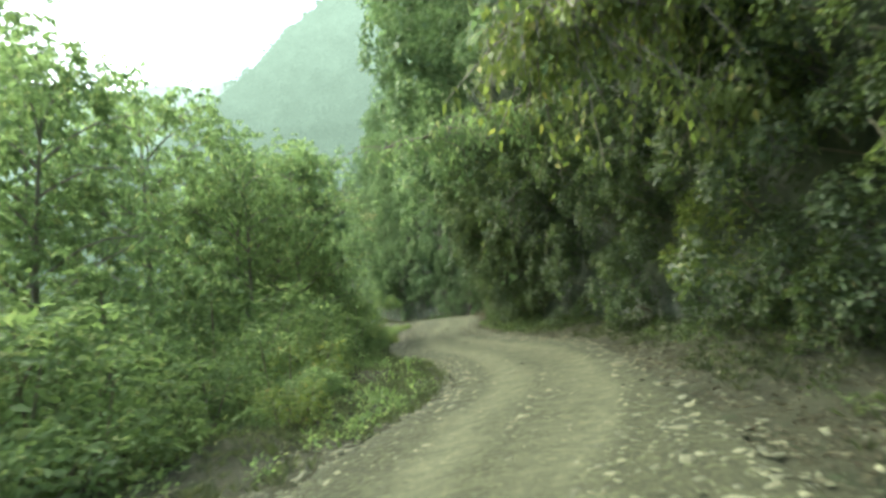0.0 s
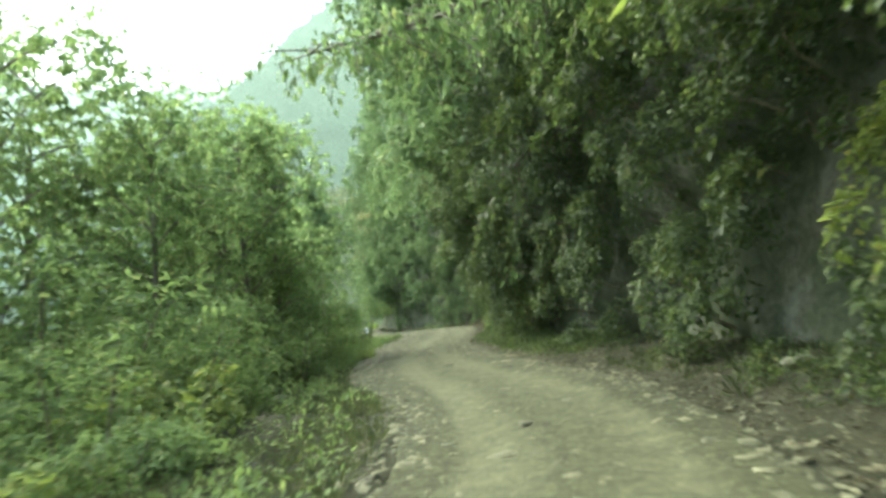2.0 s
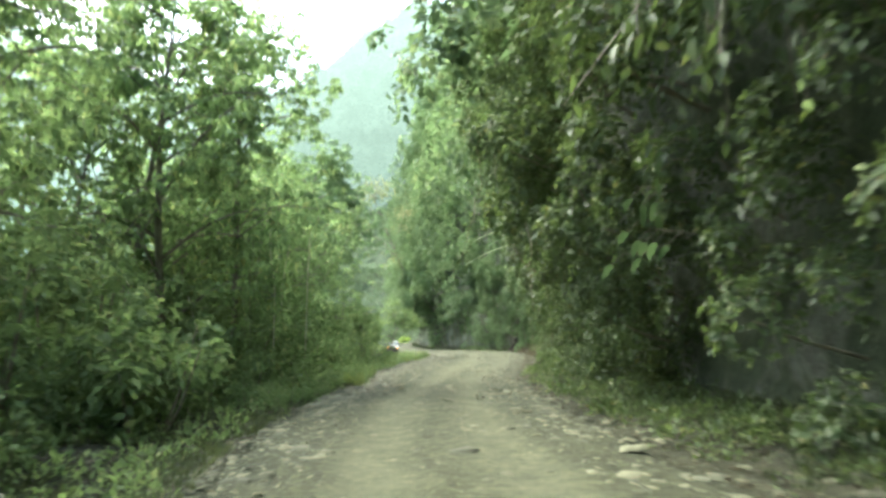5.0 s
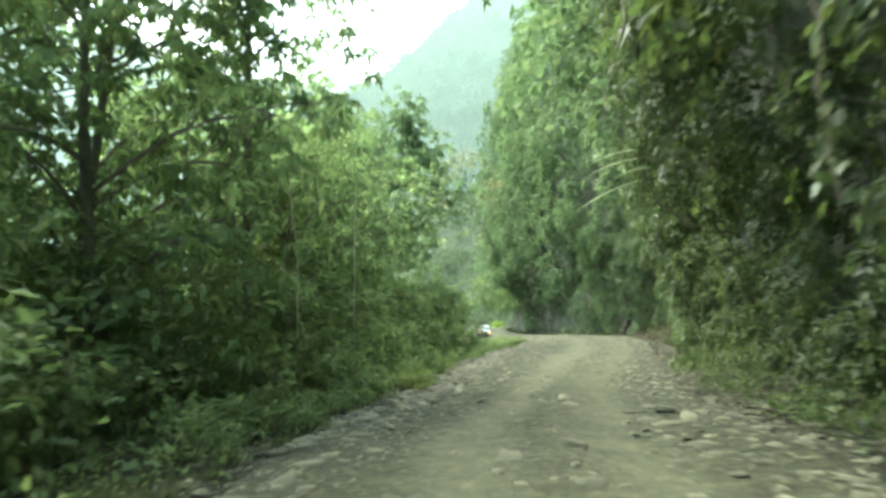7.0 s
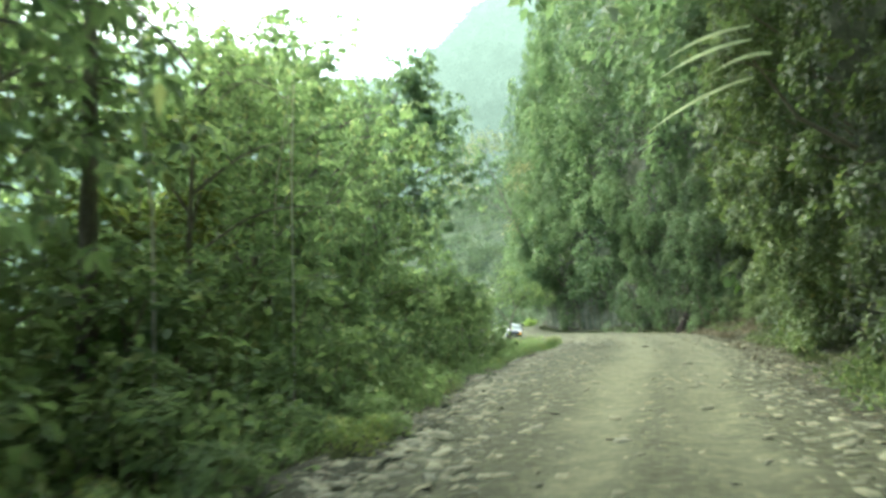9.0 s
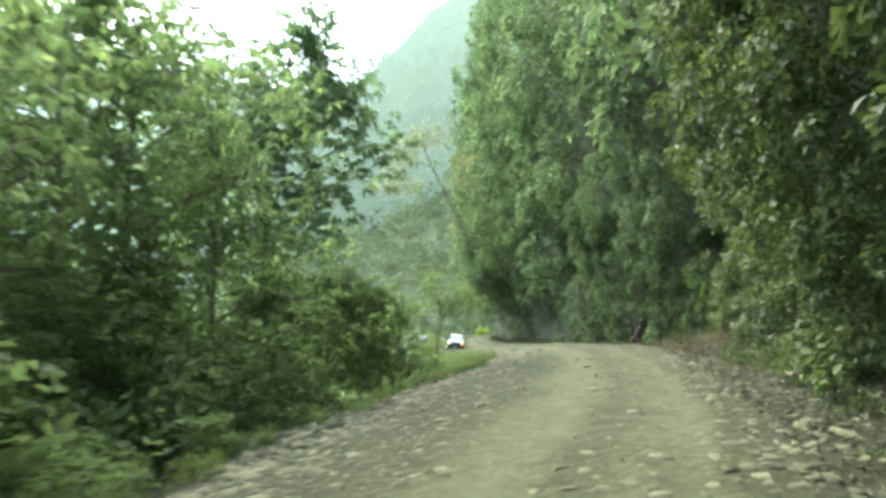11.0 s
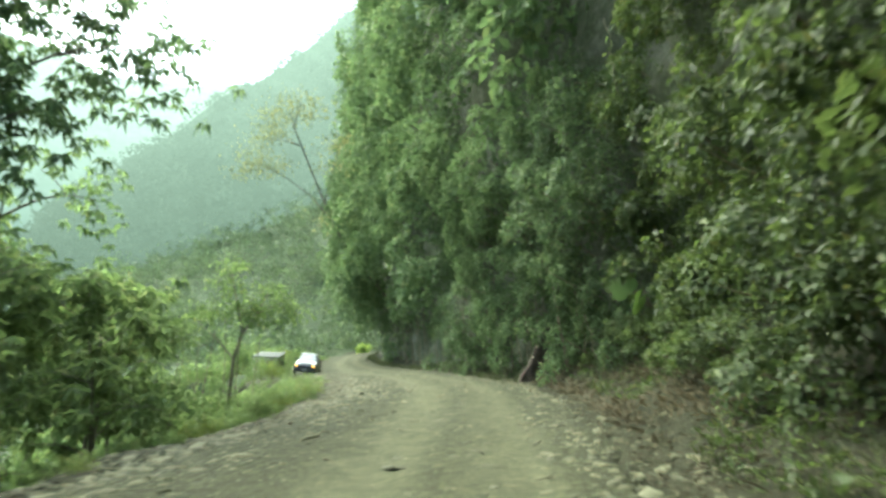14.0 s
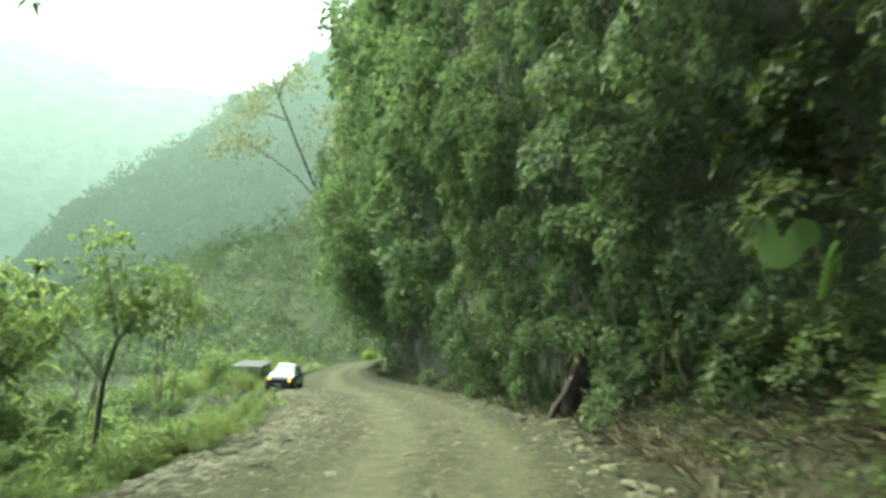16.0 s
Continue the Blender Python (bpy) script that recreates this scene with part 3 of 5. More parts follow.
def arrays_of(ob):
    me = ob.data
    v = np.empty(len(me.vertices) * 3, dtype=np.float32)
    me.vertices.foreach_get("co", v)
    k = me.polygons[0].loop_total
    f = np.empty(len(me.loops), dtype=np.int32)
    me.loops.foreach_get("vertex_index", f)
    return v.reshape(-1, 3).astype(float), f.reshape(-1, k)


def plant_cliff():
    rng = np.random.RandomState(17)
    near = [make_creeper(100 + k, 3.2, 3.2, 1.5, 1550, 0.16, 0.094, LEAF_WALL, k % 2) for k in range(5)]
    near += [make_creeper(110 + k, 3.0, 3.0, 1.6, 1500, 0.175, 0.096, LEAF_BRIGHT if k == 0 else LEAF_WALL, k % 2) for k in range(3)]
    # creepers past the bend take the lightened leaf colour
    near += [make_creeper(130 + k, 3.1, 3.2, 1.7, 1600, 0.165, 0.095, LEAF_WALL_LIT, 0) for k in range(3)]
    coarse = [make_creeper(120 + k, 5.6, 5.0, 2.6, 860, 0.35, 0.215, LEAF_WALL, 0) for k in range(4)]
    shapes = [[arrays_of(o) for o in c.children if o.name.startswith("foliage")][0] for c in coarse]
    mass = []
    count = 0
    for s in np.arange(4, 176, 2.45):
        h = 0.0
        while h < min(40, 5 + 0.56 * max(s - 2, 6)):
            fine = s < 106 and h < 10.5
            step = 2.1 if fine else 4.2
            y = s + (rng.uniform(-1.1, 1.1) if fine else rng.uniform(-2.3, 2.3))
            if not fine and (int(s / 2.45) % 2):
                h += step
                continue
            bare = (h < 2.2 and 22 < y < 37 and rng.uniform() < 0.6) or (h < 2.0 and 79 < y < 88 and rng.uniform() < 0.2) or (h < 1.9 and 56 < y < 80 and rng.uniform() < 0.15)
            if not bare and not (h < 1 and rng.uniform() < 0.25):
                hh = h + (rng.uniform(-0.7, 0.7) if fine else rng.uniform(-1.6, 1.6))
                slope = (cliff_of(y + 1.5) - cliff_of(y - 1.5)) / 3.0
                x = cliff_of(y) + 0.15 - overhang(hh) * float(np.interp(y, [66, 74, 90, 96], [1, 0.35, 0.35, 1])) - float(np.interp(hh, [9, 14], [0, 0.8]) * np.interp(y, [45, 56], [1, 0])) + 0.3 - float(np.interp(y, [30, 40, 51, 54], [0, 0.8, 0.8, 0]) * np.interp(hh, [2, 5], [0, 1])) + float(np.interp(y, [53, 55, 60, 62], [0, 0.8, 0.8, 0]) + np.interp(y, [79, 81, 86, 88], [0, 0.7, 0.7, 0])) + 1.2 * float(wave(y, hh, 61, 6)) * min(1, hh * 0.3) + rng.uniform(-0.5, 0.4)
                if not fine:
                    x += rng.uniform(-1.5, 0.7) - 0.1 + 3.4 * max(0.0, 1 - hh / 3.5)
                z = land(cliff_of(y), y) + hh - 0.6
                scale = rng.uniform(0.8, 1.2) if fine else rng.uniform(0.7, 1.4)
                m = pose(float(x), float(y), float(z), rng.uniform(-32, 32), rng.uniform(-14, 14), -math.degrees(math.atan(slope)) + rng.uniform(-18, 18))
                if fine and count < 298:
                    c = copy_thing(near[8 + rng.randint(3) if y > 86 else rng.choice(8, p=[0.15, 0.15, 0.15, 0.15, 0.15, 0.03, 0.11, 0.11])], m)
                    c.scale = (scale, scale * rng.uniform(0.9, 1.1), scale)
                    count += 1
                else:
                    v, f = shapes[rng.randint(4)]
                    mass.append((transformed(v * scale, m), f))
            h += step
    # low growth that hides the foot of the last bank
    for y in np.arange(78, 89, 1.3):
        y = float(y + rng.uniform(-0.4, 0.4))
        c = copy_thing(near[rng.randint(5)], pose(float(cliff_of(y)) + rng.uniform(-0.1, 0.5), y, float(land(cliff_of(y), y)) - 0.5, rng.uniform(-20, 20), 0, rng.uniform(-30, 30)))
        c.scale = (0.7, 0.75, rng.uniform(0.4, 0.65))
    # the bulge of boughs where the cliff turns away
    for x, y, z, sc in ((-2.4, 97, 14.5, 0.8), (-1.8, 95, 18, 0.9), (-1.2, 93, 14, 0.8), (-12.6, 124, 1.6, 0.55), (-14.2, 125, 3.6, 0.7), (-15.6, 123, 4.6, 0.75), (-16.0, 126, 6.0, 0.85), (-15.8, 124, 8.4, 0.9), (-15.0, 122, 10.6, 0.9), (-14.9, 126, 11.6, 0.8), (-13.0, 124, 14.0, 0.6),
                        (-12.6, 123, 17.5, 0.9), (-12.4, 125, 21, 1.0), (-12.2, 122, 25, 1.0), (-12.8, 126, 28, 1.0), (-10.6, 116, 12, 0.9), (-10.8, 116, 18, 1.0), (-9.6, 113, 8, 0.8), (-8.6, 110, 14, 0.9), (-15.4, 131, 4, 0.8), (-15.8, 132, 9, 0.9), (-15.2, 131, 14, 0.9), (-15.0, 130, 20, 1.0), (-17.2, 139, 3, 0.8), (-17.6, 140, 8, 0.9)):
        v, f = shapes[rng.randint(4)]
        mass.append((transformed(v * sc, pose(x, y, z, 0, 0, rng.uniform(10, 70))), f))
    v, f = joined(mass)
    ob = new("creeper_mass", mesh_of("creeper_mass", v, f, LEAF_WALL_LIT))
    tagged(ob, "thick creeper and bough growth over the upper cliff, leaves lightened", "creeper", kind="stuff")
    clear(near + coarse)


plant_cliff()


# ---- trees and shrubs of the valley side ----
def make_tree(seed, height, spread, mat, leaf=(0.24, 0.075), whorls=420, per=9, lean=(0, 0), bare=0.35, name="tree", label="broad-leaved tree with drooping whorls of long dark leaves", flat=1.0, bark=None, limbs=9, girth=1.0):
    rng = np.random.RandomState(seed)
    n = 9
    bend = rng.normal(size=2) * 0.05 * height
    q = np.linspace(0, 1, n)
    line = np.stack([lean[0] * height * q + bend[0] * np.sin(q * 3), lean[1] * height * q + bend[1] * np.sin(q * 2.4), q * height * 0.92], -1)
    r0 = (0.012 * height + 0.03) * girth
    wood = [tube(line, r0 * (1 - 0.85 * q), 8)]
    ends = []
    for k in range(limbs):
        at = bare + (0.97 - bare) * (k + rng.uniform(0.1, 0.9)) / limbs
        a = line[min(int(at * (n - 1)), n - 2)]
        a = a + (line[min(int(at * (n - 1)) + 1, n - 1)] - a) * (at * (n - 1) % 1)
        w = k * 2.4 + rng.uniform(-0.5, 0.5)
        reach = spread * (1.0 - 0.55 * abs(at - 0.5) * 1.6) * rng.uniform(0.7, 1.1)
        b = a + np.array([math.cos(w) * reach, math.sin(w) * reach, reach * rng.uniform(0.15, 0.6) * flat])
        bow = np.array([0, 0, 0.12 * reach])
        ll = np.array([a + (b - a) * s + bow * math.sin(s * 3.1) for s in np.linspace(0, 1, 6)])
        wood.append(tube(ll, np.linspace(r0 * 0.3, r0 * 0.06, 6), 5))
        for q in range(7):
            s = rng.uniform(0.35, 1.0)
            c = a + (b - a) * s + bow * math.sin(s * 3.1)
            e = c + rng.normal(size=3) * reach * np.array([0.3, 0.3, 0.24])
            if q < 4:
                wood.append(tube(np.array([c, (c + e) / 2 + [0, 0, 0.08], e]), [r0 * 0.12, r0 * 0.08, r0 * 0.04], 4))
            ends += [c * 0.3 + e * 0.7, e]
        ends.append(b)
    ends.append(line[-1])
    ends = np.array(ends)
    c = ends[rng.randint(len(ends), size=whorls)] + rng.normal(size=(whorls, 3)) * spread * np.array([0.12, 0.12, 0.1])
    w = rng.uniform(0, 6.28, (whorls, 1)) + np.linspace(0, 6.28, per, endpoint=False)[None]
    fan = np.stack([np.cos(w), np.sin(w), -0.35 + rng.normal(size=w.shape) * 0.35], -1)
    pos = c[:, None] + fan * 0.03
    nor = np.stack([-np.cos(w) * 0.3, -np.sin(w) * 0.3, np.ones_like(w)], -1) + rng.normal(size=fan.shape) * 0.25
    k = whorls * per
    s = rng.uniform(0.65, 1.2, k)
    v, f = leaves(pos.reshape(-1, 3), fan.reshape(-1, 3), nor.reshape(-1, 3), leaf[0] * s, leaf[1] * s, 0.18, 0.3)
    top = thing(name, label, "tree")
    piece("trunk", mesh_of("trunk", *joined(wood), bark or BARK, True), top, "slender grey-brown trunk and limbs")
    tagged(piece("crown", mesh_of("crown", v, f, mat), top), kind="stuff")
    return top


def make_shrub(seed, size, count, length, width, mat, label="leafy green roadside shrub", name="shrub"):
    rng = np.random.RandomState(seed)
    k = 12
    w, r = rng.uniform(0, 6.28, k), np.sqrt(rng.uniform(0, 1, k)) * 0.75
    centres = np.stack([np.cos(w) * r, np.sin(w) * r, rng.uniform(0.25, 1.0, k) * (1.25 - 0.5 * r)], -1) * size
    radii = rng.uniform(0.22, 0.42, k) * size
    foliage = lump_leaves(rng, centres, radii, count, length, width, (0, 0, 0.5), 0.45)
    stems = []
    for c in centres[::2]:
        a = np.array([rng.normal() * 0.06, rng.normal() * 0.06, -0.25]) * size
        stems.append(tube(np.array([a, a * 0.4 + c * 0.6 + [0, 0, -0.05], c + [0, 0, radii[0] * 0.5]]), [0.022 * size, 0.015 * size, 0.006 * size], 5))
    top = thing(name, label, "shrub", "shrubs along the road")
    tagged(piece("foliage", mesh_of("foliage", *foliage, mat), top), kind="stuff")
    tagged(piece("stem", mesh_of("stem", *joined(stems), STEM, True), top, "thin brown stems"), kind="stuff")
    return top


def held(x, y, scale, tall):
    """Plants stay low on the open strip between the road and the lay-by where the car stands."""
    strip = 4.0 - 0.2195 * (y - 15.7) - float(np.interp(y, [76, 90], [0.2, 1.2]))
    if not 58 < y < 111 or x < strip or x > 0.75 - 0.276 * (y - 54.3):
        return scale
    edge = float(land(left_of(y), y))
    return min(scale, max(0.1, (edge + 0.4 - float(land(x, y))) / tall))


def put(kind, x, y, scale, rng, sink=0.1, tilt=6):
    scale = held(x, y, scale, max(p[2] for c in kind.children for p in c.bound_box))
    z = float(land(x, y)) - sink
    c = copy_thing(kind, pose(x, y, z, rng.uniform(-tilt, tilt), rng.uniform(-tilt, tilt), rng.uniform(0, 360)))
    c.scale = (scale, scale, scale)
    return c


def plant_valley_side():
    rng = np.random.RandomState(23)
    trees = [make_tree(200 + k, 10.0, 3.4, LEAF_TREE, (0.22, 0.105), 760, 9, bare=0.2, limbs=13) for k in range(4)]
    trees.append(make_tree(210, 10.0, 3.6, LEAF_TREE, (0.2, 0.11), 900, 8, bare=0.15, limbs=13))
    # places and heights of the tops above the road
    rows = [(-9.5, 14, 10), (-8.5, 21, 10.5), (-12, 25, 13), (-11, 32, 14), (-8.2, 36, 11), (-10, 41, 13.5), (-14, 38, 15), (-7.8, 47, 13.5), (-11.5, 49, 14.5), (-8.6, 52.6, 15), (-15.5, 50, 14), (-10.6, 60, 9.2), (-12.8, 62, 9.6),
            (-17, 66, 12.6), (-14.4, 69, 12.6), (-12.6, 66.5, 11.2), (-14.0, 73, 11.0), (-19, 72, 15), (-18, 30, 16), (-15, 17, 13), (-19, 80, 14), (-20, 88, 9), (-11, 46.5, 9.6), (-11.8, 52.5, 9.0), (-9.6, 56.2, 8.0), (-14, 57, 10.6), (-9, 5, 9)]
    trees.append(make_tree(212, 10.0, 3.2, LEAF_TREE, (0.22, 0.09), 620, 9, bare=0.62, limbs=11))
    for k, (x, y, top) in enumerate(rows):
        h = top - float(land(x, y))
        put(trees[5 if y == 52.6 else k % 5], x, y, h / 10.0, rng, 0.2, 4).scale = (h / 14.0 + 0.08, h / 14.0 + 0.08, h / 10.0)
    clear(trees)
    sapling = [make_tree(230 + k, 6.0, 1.9, LEAF_SHRUB, (0.27, 0.12), 190, 8, bare=0.3, label="young leafy tree on the valley edge", limbs=7, girth=0.6) for k in range(3)]
    young = [(-10.5, 78, 4.2), (-12.5, 80, 4.6), (-11.8, 83, 3.6), (-13.8, 86, 4.0), (-12.4, 87.6, 3.0), (-15.4, 90, 4.0), (-17, 87, 4.6), (-18.5, 92, 4.6), (-21, 96, 5), (-13.4, 90.6, 2.4), (-11.6, 74, 3.6)]
    for k, (x, y, top) in enumerate(young):
        put(sapling[k % 3], x, y, (top - float(land(x, y))) / 6.0, rng, 0.15, 6)
    clear(sapling)
    big = make_tree(220, 15.0, 4.6, LEAF_WHORL, (0.3, 0.11), 1500, 9, bare=0.5, label="spreading tree with large drooping whorls of long leaves", limbs=11)
    big.matrix_basis = pose(-16.6, 84.2, float(land(-16.6, 84.2)) - 0.2)
    big.scale = (1.3, 1.3, (17.6 - float(land(-16.6, 84.2))) / 15.0)
    shrubs = [make_shrub(300 + k, 1.5, 660, 0.19, 0.106, LEAF_SHRUB) for k in range(4)]
    shrubs.append(make_shrub(310, 1.5, 900, 0.16, 0.085, LEAF_BRIGHT, "bright yellow-green roadside shrub"))
    shrubs.append(make_shrub(311, 1.5, 900, 0.19, 0.1, LEAF_SHRUB))
    bushes = [make_shrub(320 + k, 3.3, 1600, 0.22, 0.115, LEAF_SHRUB, "tall dense green bush on the valley edge") for k in range(3)]
    for y in np.arange(6, 92, 1.6):
        for band in range(4):
            if y > 84 and band > 1:
                continue
            d = (1.2, 2.8, 5.0, 8.0)[band] + rng.uniform(-0.5, 0.9)
            yy = float(y + rng.uniform(-0.7, 0.7))
            x = float(left_of(yy) - d)
            if yy < 40 and band == 0:
                continue
            if yy < 40 and band == 1:
                x -= 1.0
            big = (0.55, 1.15, 1.8, 2.6)[band] * rng.uniform(0.75, 1.25)
            if yy > 70:
                big *= 0.7
            if yy < 40 and band < 2:
                big *= 0.62
            if yy > 60 and band < 2:
                big *= 0.85 if yy < 74 else 0.55
            if band > 1 and 60 < yy < 71:
                if rng.uniform() < 0.7:
                    put(bushes[rng.randint(3)], x - 1.0, yy, big / 3.0, rng)
            elif band > 1 and yy > 60:
                if rng.uniform() < 0.5:
                    put(shrubs[rng.randint(6)], x - 0.8, yy, big * 0.72, rng)
            elif band > 1 and rng.uniform() < (0.7, 0.5)[band - 2]:
                put(bushes[rng.randint(3)], x - 0.4, yy, big / 2.2, rng)
            elif band < 2 and rng.uniform() < (0.5, 0.8)[band]:
                put(shrubs[rng.choice(6, p=[0.2, 0.2, 0.2, 0.2, 0.08, 0.12])], x, yy, big, rng)
    for y in np.arange(90, 150, 1.8):
        for band in range(3):
            d = (1.0, 3.2, 7)[band] + rng.uniform(-0.5, 1.5)
            x = float(left_of(y) - d)
            if rng.uniform() < 0.8:
                put(shrubs[rng.choice(6)], x, float(y), ((0.22, 0.32, 0.7) if y < 114 else (0.45, 0.8, 1.3))[band] * rng.uniform(0.7, 1.2), rng)
    # the yellow-green bush beyond the grassy shelf, and its darker neighbours
    for x, y, size in ((-3.4, 27.6, 1.25), (-5.0, 25.4, 1.5), (-4.6, 29.6, 1.2)):
        put(shrubs[4], x, y, size, rng)
    for x, y, size in ((-9.5, 24.0, 1.3), (-8.6, 30.5, 1.2), (-9.8, 36.5, 1.3), (-10.0, 18.0, 1.4), (-5.4, 21.5, 0.8), (-5.2, 32.5, 0.75), (-4.6, 17.5, 0.6), (-6.2, 14.0, 0.8)):
        put(bushes[rng.randint(3)], x, y, size, rng)
    for y in np.arange(38, 71, 2.3):
        for d, size in ((5.0, 1.05), (8.6, 1.5)):
            yy = float(y + rng.uniform(-0.7, 0.7))
            put(bushes[rng.randint(3)], float(left_of(yy) - d + rng.uniform(-0.5, 0.5)), yy, size * rng.uniform(0.85, 1.15), rng)
    for y in np.arange(46, 84, 1.1):
        if rng.uniform() < 0.65:
            yy = float(y + rng.uniform(-0.4, 0.4))
            put(shrubs[rng.randint(6)], float(left_of(yy) - rng.uniform(0.3, 1.0)), yy, rng.uniform(0.2, 0.42), rng)
    # bushes along the broken edge of the road before the last bend
    for y in np.arange(82, 107, 1.0):
        for d, size, share in ((1.5, 0.5, 0.3), (2.5, 0.85, 0.7), (4.0, 1.05, 0.75)):
            if rng.uniform() < share:
                yy = float(y + rng.uniform(-0.4, 0.4))
                put(shrubs[rng.choice(6, p=[0.15, 0.15, 0.15, 0.15, 0.25, 0.15])], float(left_of(yy) - d + rng.uniform(-0.3, 0.3)), yy, size * rng.uniform(0.75, 1.2) * float(np.interp(yy, [90, 95], [1, 0.5])), rng)
    clear(shrubs + bushes)


plant_valley_side()


def tuft_tree(label, trunk, arms, tufts, mat, leaf, rng, girth, spread=1.1, per=60, base=(0, 0, 0)):
    """An open tree: a trunk line, arms from it, and loose tufts of leaves at given places."""
    top = thing("tree", label, "tree", at=pose(*base))
    wood = [tube(np.array(trunk), np.linspace(girth, girth * 0.3, len(trunk)), 7)]
    for arm in arms:
        wood.append(tube(np.array(arm), np.linspace(girth * 0.5, girth * 0.12, len(arm)), 5))
    piece("trunk", mesh_of("trunk", *joined(wood), BARK, True), top, "thin bare trunk and arms")
    c = np.repeat(np.array(tufts), per, axis=0)
    pos = c + rng.normal(size=c.shape) * spread * np.array([1.0, 0.8, 0.45])
    tip = rng.normal(size=c.shape) + np.array([0, 0, -0.5])
    nor = rng.normal(size=c.shape) * 0.5 + np.array([0, 0, 1.0])
    s = rng.uniform(0.6, 1.2, len(c))
    tagged(piece("crown", mesh_of("crown", *leaves(pos, tip, nor, leaf[0] * s, leaf[1] * s), mat), top), kind="stuff")
    return top


def plant_single():
    rng = np.random.RandomState(29)
    # the leaning tree by the bend: places are from its foot
    bx, by, bz = -10.2, 126.5, 0.0
    line = [(-10.2, 126.5, 0.0), (-12.4, 125.6, 4), (-16.4, 123.4, 8.9), (-17.5, 123, 10.8), (-19.2, 123, 14.3), (-21.0, 123, 18.2), (-21.9, 123, 20.2), (-22.3, 123, 21.5)]
    arms = [[(-17.9, 123, 11.6), (-20.0, 122.6, 13.8), (-22.0, 122.5, 15.2), (-24.5, 122.5, 16.6)], [(-21.2, 123, 18.4), (-22.6, 123.4, 19.0), (-24.5, 123.5, 19.4)],
            [(-18.6, 123, 13.2), (-17.9, 122.6, 15.8), (-17.4, 122.5, 18.0)], [(-21.9, 123, 20.2), (-21.4, 123, 22.4)]]
    tufts = [(-24.6, 122.5, 16.4), (-26.0, 122.5, 16.0), (-25.6, 122.4, 17.3), (-23.5, 122.6, 16.4), (-24.4, 123.5, 19.6), (-25.6, 123.3, 18.8), (-23.4, 123, 20.2), (-22.4, 123, 21.4), (-21.0, 123, 22.8), (-22.6, 123, 22.6), (-20.4, 123, 21.6), (-24.0, 123, 21.2), (-16.8, 122.5, 18.7), (-17.6, 122.5, 18.0), (-16.2, 122.4, 18.4), (-17.9, 122.6, 16.2), (-18.0, 123, 11.6)]
    rel = lambda ps: [(x - bx, y - by, z - bz) for x, y, z in ps]
    tuft_tree("tall thin leaning tree with sparse yellowish crown", rel(line), [rel(a) for a in arms], rel(tufts), LEAF_SPARSE, (0.38, 0.17), rng, 0.15, 1.05, 120, (bx, by, bz))
    # the small forked tree near the end of the walk
    x0, y0 = -10.9, 90.0
    z0 = float(land(x0, y0)) - 0.1
    k = -0.9 - z0
    trunk = [(0, 0, 0), (0.0, 0, k), (0.1, 0, k + 1.5), (0.35, 0, k + 2.4), (0.9, 0, k + 3.2), (1.3, 0, k + 4.0)]
    arms = [[(0.1, 0, k + 1.5), (-0.7, 0, k + 2.3), (-1.5, 0, k + 2.9)], [(0.4, 0, k + 2.5), (0.1, 0, k + 3.6), (-0.2, 0, k + 4.8)], [(0.9, 0, k + 3.2), (1.8, 0.2, k + 3.7)]]
    tufts = [(-2.2, 0, k + 2.7), (-2.9, 0.1, k + 2.8), (-2.0, -0.3, k + 2.0), (-2.8, 0.2, k + 1.9), (-1.5, 0.3, k + 3.1), (-0.9, -0.2, k + 3.2), (-2.6, 0.2, k + 2.3), (-0.2, 0, k + 5.0), (-0.3, 0, k + 4.3), (0.1, 0.1, k + 3.6), (1.4, 0, k + 4.1), (1.9, 0.2, k + 3.6), (0.9, 0, k + 3.4), (2.3, 0, k + 3.2), (1.2, -0.3, k + 2.9), (0.5, 0.2, k + 3.2)]
    tuft_tree("small forked roadside tree with light green leaves", trunk, arms, tufts, LEAF_SHRUB, (0.21, 0.12), rng, 0.085, 0.42, 130, (x0, y0, z0))
    for n, (x, y, h) in enumerate(((-13.6, 93.0, 5.2), (-15.2, 95.5, 6.5), (-14.4, 98.0, 7.2), (-17.2, 97.0, 6.8), (-12.4, 95.5, 4.6), (-16.4, 101.0, 7.0), (-18.6, 100.0, 6.6))):
        z = float(land(x, y)) - 0.1
        tip = (rng.uniform(-0.4, 0.4), rng.uniform(-0.3, 0.3), h)
        tuft_tree("thin upright sapling, nearly bare of leaves", [(0, 0, 0), (tip[0] * 0.2, tip[1] * 0.3, h * 0.5), tip], [], [(tip[0] * q, tip[1] * q, h * q) for q in (0.35, 0.45, 0.6, 0.75, 0.98)], LEAF_SHRUB, (0.22, 0.11), rng, 0.045, 0.18, 11, (x, y, z))
    y = make_shrub(403, 1.1, 500, 0.3, 0.16, LEAF_YELLOW, "small bright yellow-green shrub at the road edge")
    y.matrix_basis = pose(-23.6, 157.5, float(land(-23.6, 157.5)) - 0.1)
    glow = make_tree(404, 6.0, 1.6, LEAF_BRIGHT, (0.26, 0.1), 160, 8, bare=0.55, label="young tree with bright yellow-green leaves among shrubs", limbs=6, girth=0.6)
    x, yy = -11.2, 56.0
    z = float(land(x, yy)) - 0.1
    glow.matrix_basis = pose(x, yy, z)
    glow.scale = ((6.0 - z) / 6.0,) * 3
    clump = make_shrub(405, 1.5, 1000, 0.2, 0.11, LEAF_BRIGHT, "bright green bush with small yellow flowers")
